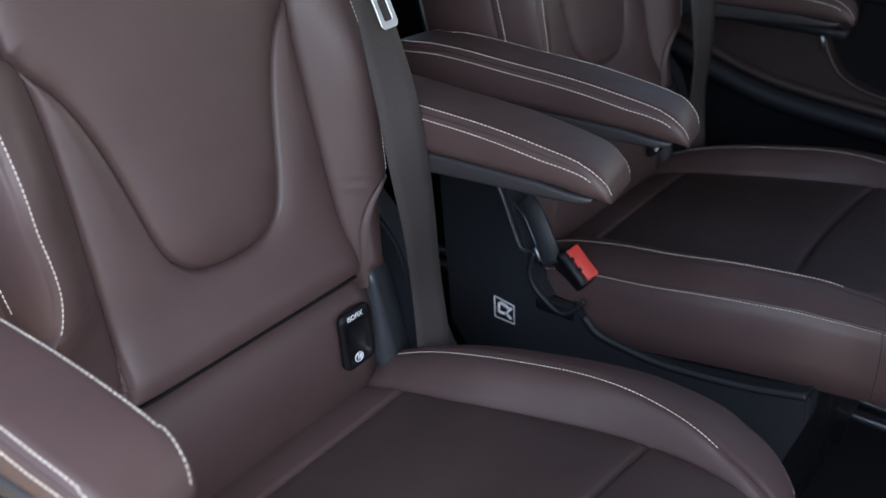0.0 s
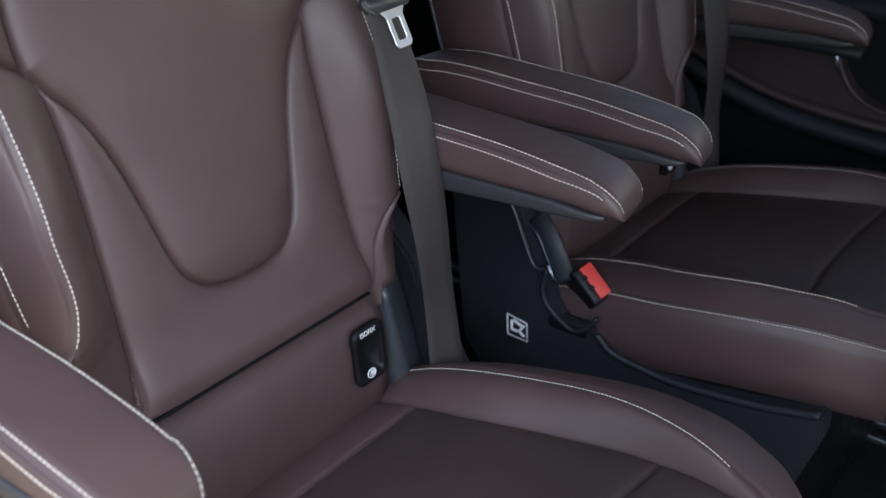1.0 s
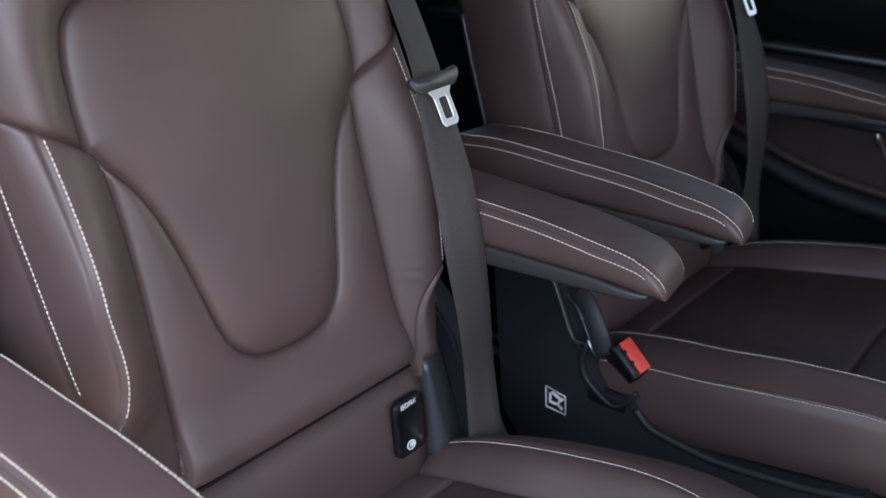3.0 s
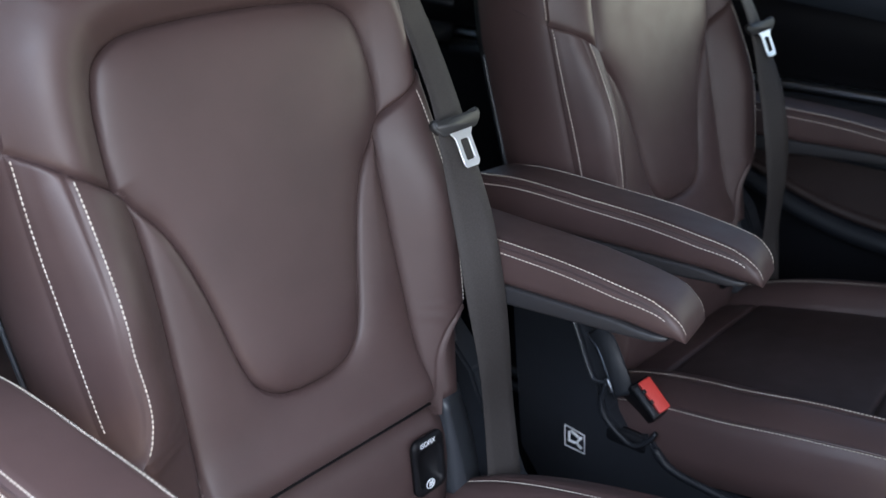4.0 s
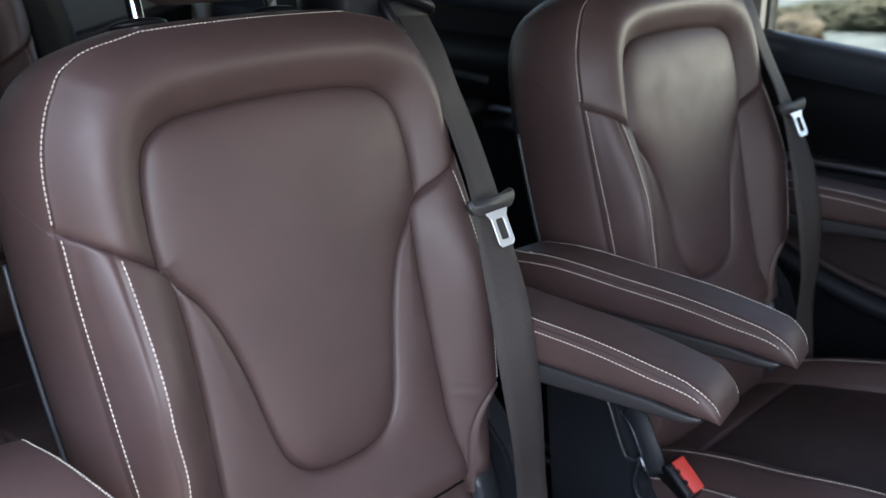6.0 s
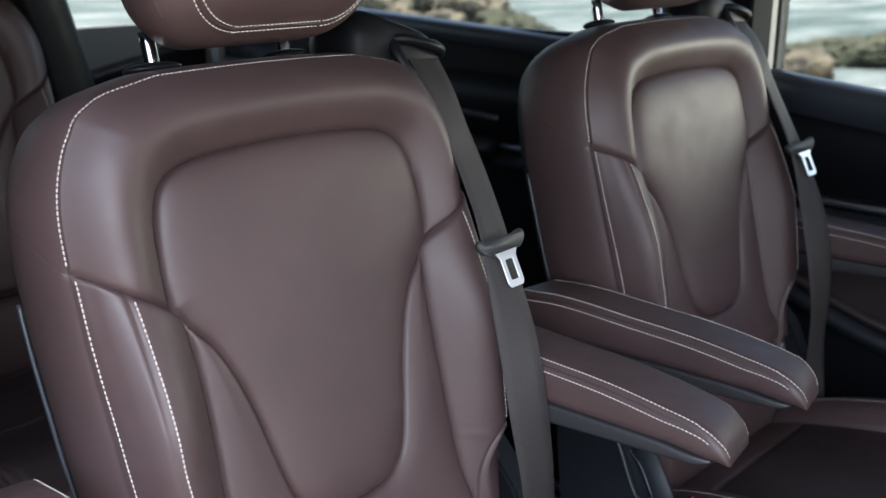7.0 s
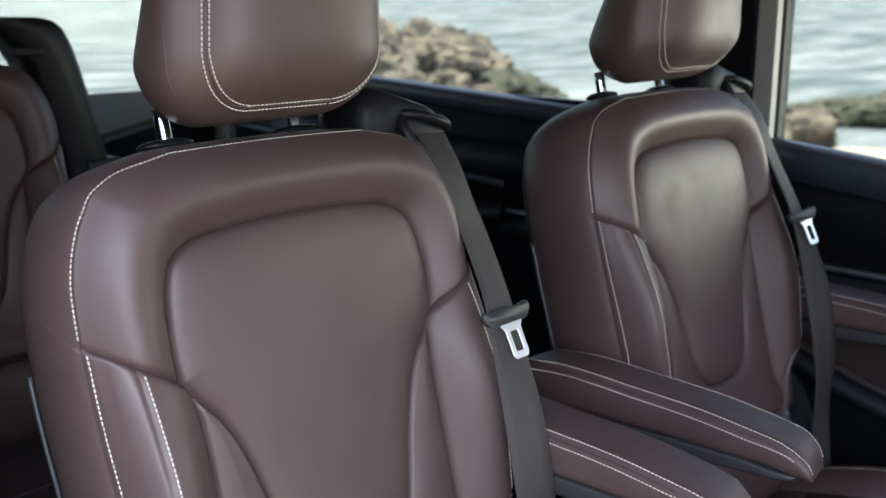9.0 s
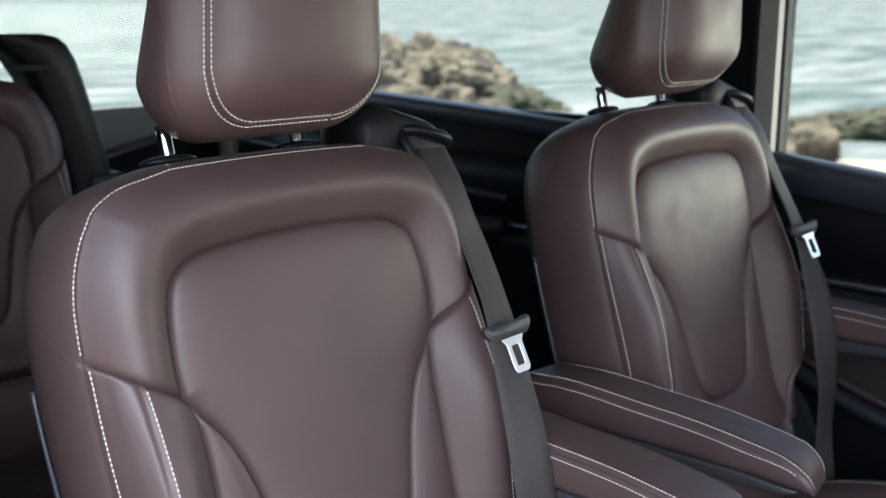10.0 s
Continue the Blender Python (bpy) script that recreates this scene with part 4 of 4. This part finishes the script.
def sweep_y(name, prof, y0, y1, mat, label="", steps=2, bend=None):
    """A moulding along y with a section in x and z."""
    loops = []
    for y in np.linspace(y0, y1, steps):
        dz = bend(y) if bend else 0.0
        loops.append([Vector((x, y, z + dz)) for x, z in prof])
    ob = part(name, loft(loops), mat, None, label)
    for pl in ob.data.polygons:
        pl.use_smooth = steps > 4
    return tagged(ob, label, "trim", kind="structure")


# inside of the far door, from the window down
sweep_y("window_sill", [(1.20, 0.915), (1.172, 0.915), (1.160, 0.906), (1.158, 0.888), (1.165, 0.850), (1.20, 0.845)], -0.95, 0.13, SILL, "blue-grey plastic window sill trim", 12, lambda y: 0.1 * y - 0.002)
sweep_y("window_sill", [(1.20, 0.965), (1.172, 0.963), (1.162, 0.955), (1.162, 0.935), (1.170, 0.920), (1.20, 0.91)], 0.26, 2.0, SILL, "blue-grey plastic window sill trim", 12, lambda y: 0.048 * (y - 0.78))
sweep_y("door_panel_upper", [(1.20, 0.86), (1.172, 0.865), (1.176, 0.80), (1.170, 0.72), (1.20, 0.71)], -0.95, 1.80, BLACK, "glossy black upper door panel", 12)
sweep_y("chrome_strip", [(1.18, 0.710), (1.166, 0.710), (1.162, 0.705), (1.163, 0.698), (1.18, 0.696)], -0.95, 0.75, STEEL, "slim metal trim strip", 12)
# darker than the sill plastic, to put the door's shade into the ledge
sweep_y("door_ledge", [(1.20, 0.694), (1.160, 0.692), (1.146, 0.680), (1.143, 0.662), (1.20, 0.655)], -0.95, 0.75, PLASTIC, "door ledge, darkened for the weak light there", 12)
# the door's brown padding carries its shade in the colour
sweep_y("door_armrest", [(1.20, 0.656), (1.142, 0.656), (1.130, 0.650), (1.126, 0.636), (1.128, 0.622), (1.136, 0.612), (1.20, 0.606)], -0.275, 0.3, SHADED_LEATHER, "padded brown door armrest, its shade put into the colour", 14)
sweep_y("armrest_tray", [(1.20, 0.607), (1.136, 0.609), (1.134, 0.597), (1.150, 0.590), (1.20, 0.590)], -0.27, 0.3, PLASTIC, "dark plastic armrest underside", 14)
row = [(1.1255, y, 0.646) for y in np.linspace(0.3, -0.255, 40)] + [(1.1265 + 0.012 * k, -0.255 - 0.014 * math.sin(k * 1.4), 0.646 - 0.026 * k) for k in np.linspace(0.1, 1, 10)]
tagged(part("trim_stitching", stitches(row, np.tile((-1.0, 0, 0.2), (len(row), 1))), THREAD), kind="structure")
swoop = lambda y: float(ease(np.array(y), [-0.9, -0.5, -0.355, -0.243, -0.142, -0.043, 0.05, 0.4], [0.435, 0.470, 0.483, 0.491, 0.504, 0.533, 0.568, 0.69]))
front = spline([(-0.232, 0.594), (-0.236, 0.580), (-0.247, 0.556), (-0.270, 0.529), (-0.305, 0.512), (-0.36, 0.503), (-0.5, 0.490), (-0.9, 0.455)], 6)
under = [(y, min(swoop(y), 0.585)) for y in np.linspace(-0.9, 0.3, 40)]
outline = [(0.3, 0.594), *[tuple(q) for q in front], *under]
panel = [[Vector((x, y, z)) for y, z in outline] for x in (1.20, 1.158)]
door_panel = part("door_panel_lower", loft(panel), SHADED_LEATHER)
for pl in door_panel.data.polygons:
    pl.use_smooth = False
tagged(door_panel, "padded brown lower door panel with a curved edge, its shade put into the colour", "trim", kind="structure")
rim_line = [(1.157, y, z) for y, z in front]
tagged(part("panel_edge", tube(rim_line, 0.004, 8), SHADED_LEATHER), "rolled edge of the lower door panel", "trim", kind="structure")
sweep_y("pocket_edge", [(1.20, 0.012), (1.152, 0.008), (1.142, 0.002), (1.144, -0.008), (1.20, -0.01)], -0.9, 0.1, SHADED_LEATHER, "padded brown pocket edge, its shade put into the colour", 30, swoop)
# shaded by colour like the upper ledge
sweep_y("pocket_ledge", [(1.20, -0.009), (1.152, -0.016), (1.140, -0.030), (1.142, -0.046), (1.20, -0.056)], -0.9, 0.1, PLASTIC, "door pocket ledge, darkened for the weak light there", 30, swoop)
sweep_y("quarter_rib", [(1.19, 0.775), (1.172, 0.773), (1.166, 0.766), (1.170, 0.758), (1.19, 0.755)], 0.76, 1.80, SILL, "slim rib on the dark side trim", 12, lambda y: 0.055 * (y - 0.8))
sweep_y("quarter_ledge", [(1.19, 0.722), (1.140, 0.718), (1.120, 0.708), (1.118, 0.694), (1.19, 0.670)], 0.76, 1.80, PLASTIC, "dark grey ledge along the side trim", 12)
handle = tagged(part("door_pull", tube([(1.150, -0.229, 0.603), (1.147, -0.233, 0.586), (1.148, -0.237, 0.568)], 0.0032, 10), STEEL), "slim metal door pull", "handle", kind="structure")
# pillar between the windows
sweep_y("pillar_trim", [(1.19, 0.90), (1.170, 0.90), (1.170, 1.42), (1.19, 1.42)], 0.124, 0.160, PALE, "pale grey pillar trim")
sweep_y("pillar_trim", [(1.19, 0.94), (1.160, 0.94), (1.160, 1.42), (1.19, 1.42)], 0.162, 0.29, BLACK, "black pillar trim")
sweep_y("rear_pillar_trim", [(1.19, 0.55), (1.165, 0.55), (1.165, 1.42), (1.19, 1.42)], 1.82, 2.0, PALE, "pale grey rear pillar trim")
for y0, y1, z0 in ((-0.85, 0.130, 0.872), (0.27, 1.78, 0.96), (-2.1, -1.0, 0.90)):
    pane = tagged(part("window_pane", box(1.222, 1.226, y0 + 0.001, y1 - 0.001, z0 + 0.001, 1.379), GLASS), "clear side window glass", "window", kind="structure")
    pane.visible_shadow = False
    fr = [[Vector((x, y, z)) for y, z in ((0.5 * (y0 + y1) + (a - 0.0) * (y1 - y0) / 2, 0.5 * (z0 + 1.38) + b * (1.38 - z0) / 2) for a, b in rounded(1.0, -1.0, 1.0, 0.16, 5) * k)] for x, k in ((1.195, 1.0), (1.195, 0.985), (1.222, 0.985), (1.222, 1.0), (1.195, 1.0))]
    tagged(part("window_seal", loft(fr, caps=False), BLACK), "black rubber window seal", "window seal", kind="structure")
arc = [(0.128 - 0.04 + 0.04 * math.cos(a), 0.962 - 0.04 + 0.04 * math.sin(a)) for a in np.linspace(0, -math.pi / 2, 9)]
corner = [[Vector((x, y, z)) for y, z in arc + [(0.088, 0.89), (0.128, 0.89)]] for x in (1.171, 1.189)]
tagged(part("window_corner", loft(corner), SILL), "rounded corner of the window sill trim", "trim", kind="structure")
pane = tagged(part("window_pane", box(-0.299, 1.079, 2.028, 2.032, 0.916, 1.379), GLASS), "clear rear window glass", "window", kind="structure")
pane.visible_shadow = False
for x in (0.985, 1.033):
    tagged(part("floor_rail", box(x - 0.008, x + 0.008, -1.2, 1.6, 0.0, 0.012, 0.002), STEEL), "metal seat rail let into the floor", "rail", "floor rails", "structure")

quad = [(0.55, 0.30), (1.16, 0.30), (1.16, 0.862), (0.956, 0.820), (0.765, 0.782), (0.55, 0.745)]
loft_ends = [[Vector((x, y, z)) for x, z in quad] for y in (1.88, 1.99)]
tagged(part("rear_trim", loft(loft_ends), TRIM), "dark sloping trim under the rear window", "trim", kind="structure")

# ---- third row belt tower ----
tower = empty("belt_tower", 0.23, 1.04, 0.0)
loops = [[Vector((x - 0.23, y - 1.04, z)) for x, y, z in ((c - h, 1.10, zz), (c - h + 0.012, 1.085, zz), (c + h - 0.014, 1.085, zz), (c + h, 1.10, zz), (c + h, 1.19, zz), (c - h, 1.19, zz))] for zz, c, h in ((0.0, 0.42, 0.05), (0.5, 0.395, 0.048), (0.876, 0.338, 0.046), (0.955, 0.320, 0.046), (1.06, 0.292, 0.047), (1.095, 0.276, 0.052), (1.122, 0.252, 0.062), (1.137, 0.236, 0.060), (1.143, 0.222, 0.045))]
part("tower_shell", loft(loops), BLACK, tower)
part("slot", box(-0.02, 0.035, 0.040, 0.05, 1.075, 1.092, 0.004), TRIM, tower)
part("belt_guide", box(0.10, 0.172, 0.035, 0.12, 0.852, 0.878, 0.008), PLASTIC, tower, "dark grey belt guide")
tagged(tower, "black plastic belt tower beside the third row seat", "belt tower")

# ---- outside ----
rings = [[Vector((r * math.cos(k * math.pi / 48), r * math.sin(k * math.pi / 48), -2.2 + 0.018 * max(0.0, r - 60))) for k in range(96)] for r in (1.0, 8.0, 25.0, 60.0, 150.0, 400.0, 1000.0, 2500.0, 4500.0)]
tagged(part("sea", loft(rings, caps=False), SEA), "pale turquoise sea with small white waves", "sea", kind="structure")
bm = bmesh.new()
bmesh.ops.create_grid(bm, x_segments=150, y_segments=150, size=30)
for v in bm.verts:
    r, az = math.hypot(v.co.x * 0.9, v.co.y), math.degrees(math.atan2(v.co.x, v.co.y))
    shore = -0.62 - 0.06 * noise.noise(v.co * 0.7) - max(0, r - 4.0) * 0.33 - 0.25 * max(0, r - 4.0) ** 0.5 * abs(noise.noise(v.co * 0.5))
    spit = math.exp(-((az - 69) / 8) ** 2) * min(1.0, max(0.0, (27 - r) / 5))
    v.co.z = max(shore, -2.7 + 0.62 * spit + 0.1 * noise.noise(v.co * 0.4))
tagged(part("ground", smooth_bm(bm), SAND), "pale sandy ground with pebbles", "ground", kind="structure")


def boulder(seed, r, squash=0.7):
    bm = bmesh.new()
    bmesh.ops.create_icosphere(bm, subdivisions=5, radius=1.0)
    off = Vector((seed * 7.3, seed * 3.1, seed * 1.7))
    for v in bm.verts:
        p = v.co.copy()
        k = 1 + 0.45 * noise.noise(p * 1.3 + off) + 0.28 * abs(noise.noise(p * 3.1 + off)) + 0.12 * noise.noise(p * 7.0 + off)
        v.co = Vector((p.x * k, p.y * k * 0.9, p.z * k * squash)) * r
    return smooth_bm(bm)


def rock(az, dist, z, r, seed, squash, weedy=False):
    ob = tagged(part("rock", boulder(seed, r, squash), WEED if weedy else ROCK), "low dark green weed-covered rock at the shore" if weedy else "weathered pale limestone rock in the sea", "rock", "shore rocks")
    ob.location = (-0.6 + dist * math.sin(radians(az)), -0.73 + dist * math.cos(radians(az)), z)
    ob.rotation_euler = (0, 0, seed * 1.3)


# the outcrop in the sea, high on one side and low and weedy on the other
for spot in ((43.4, 40, -1.25, 1.5, 1, 0.85), (45.3, 41, -0.95, 1.45, 2, 0.8), (47.4, 40, -1.0, 1.3, 3, 0.8), (48.9, 39, -1.5, 1.15, 4, 0.75), (44.3, 37, -2.0, 1.1, 6, 0.6), (46.6, 37, -1.95, 0.95, 14, 0.7), (50.1, 38, -1.95, 1.1, 5, 0.5, True), (51.6, 38, -2.15, 0.9, 15, 0.45, True), (49.0, 36.5, -2.2, 0.7, 16, 0.6), (52.6, 37.5, -2.3, 0.6, 17, 0.4, True)):
    rock(*spot)
# the spit: two pale blocks before a weedy ledge
for spot in ((66.4, 24, -1.68, 0.50, 7, 1.0), (65.2, 24, -1.95, 0.48, 8, 0.75), (67.6, 23, -2.15, 0.32, 18, 0.7), (63.6, 31, -2.15, 0.9, 13, 0.4, True), (65.6, 31, -2.05, 1.0, 9, 0.4, True), (67.8, 31, -1.95, 1.0, 10, 0.42, True), (70.0, 31, -1.8, 1.1, 11, 0.42, True), (72.4, 31, -1.7, 1.2, 12, 0.42, True), (71.5, 40, -1.3, 0.9, 19, 0.35)):
    rock(*spot)
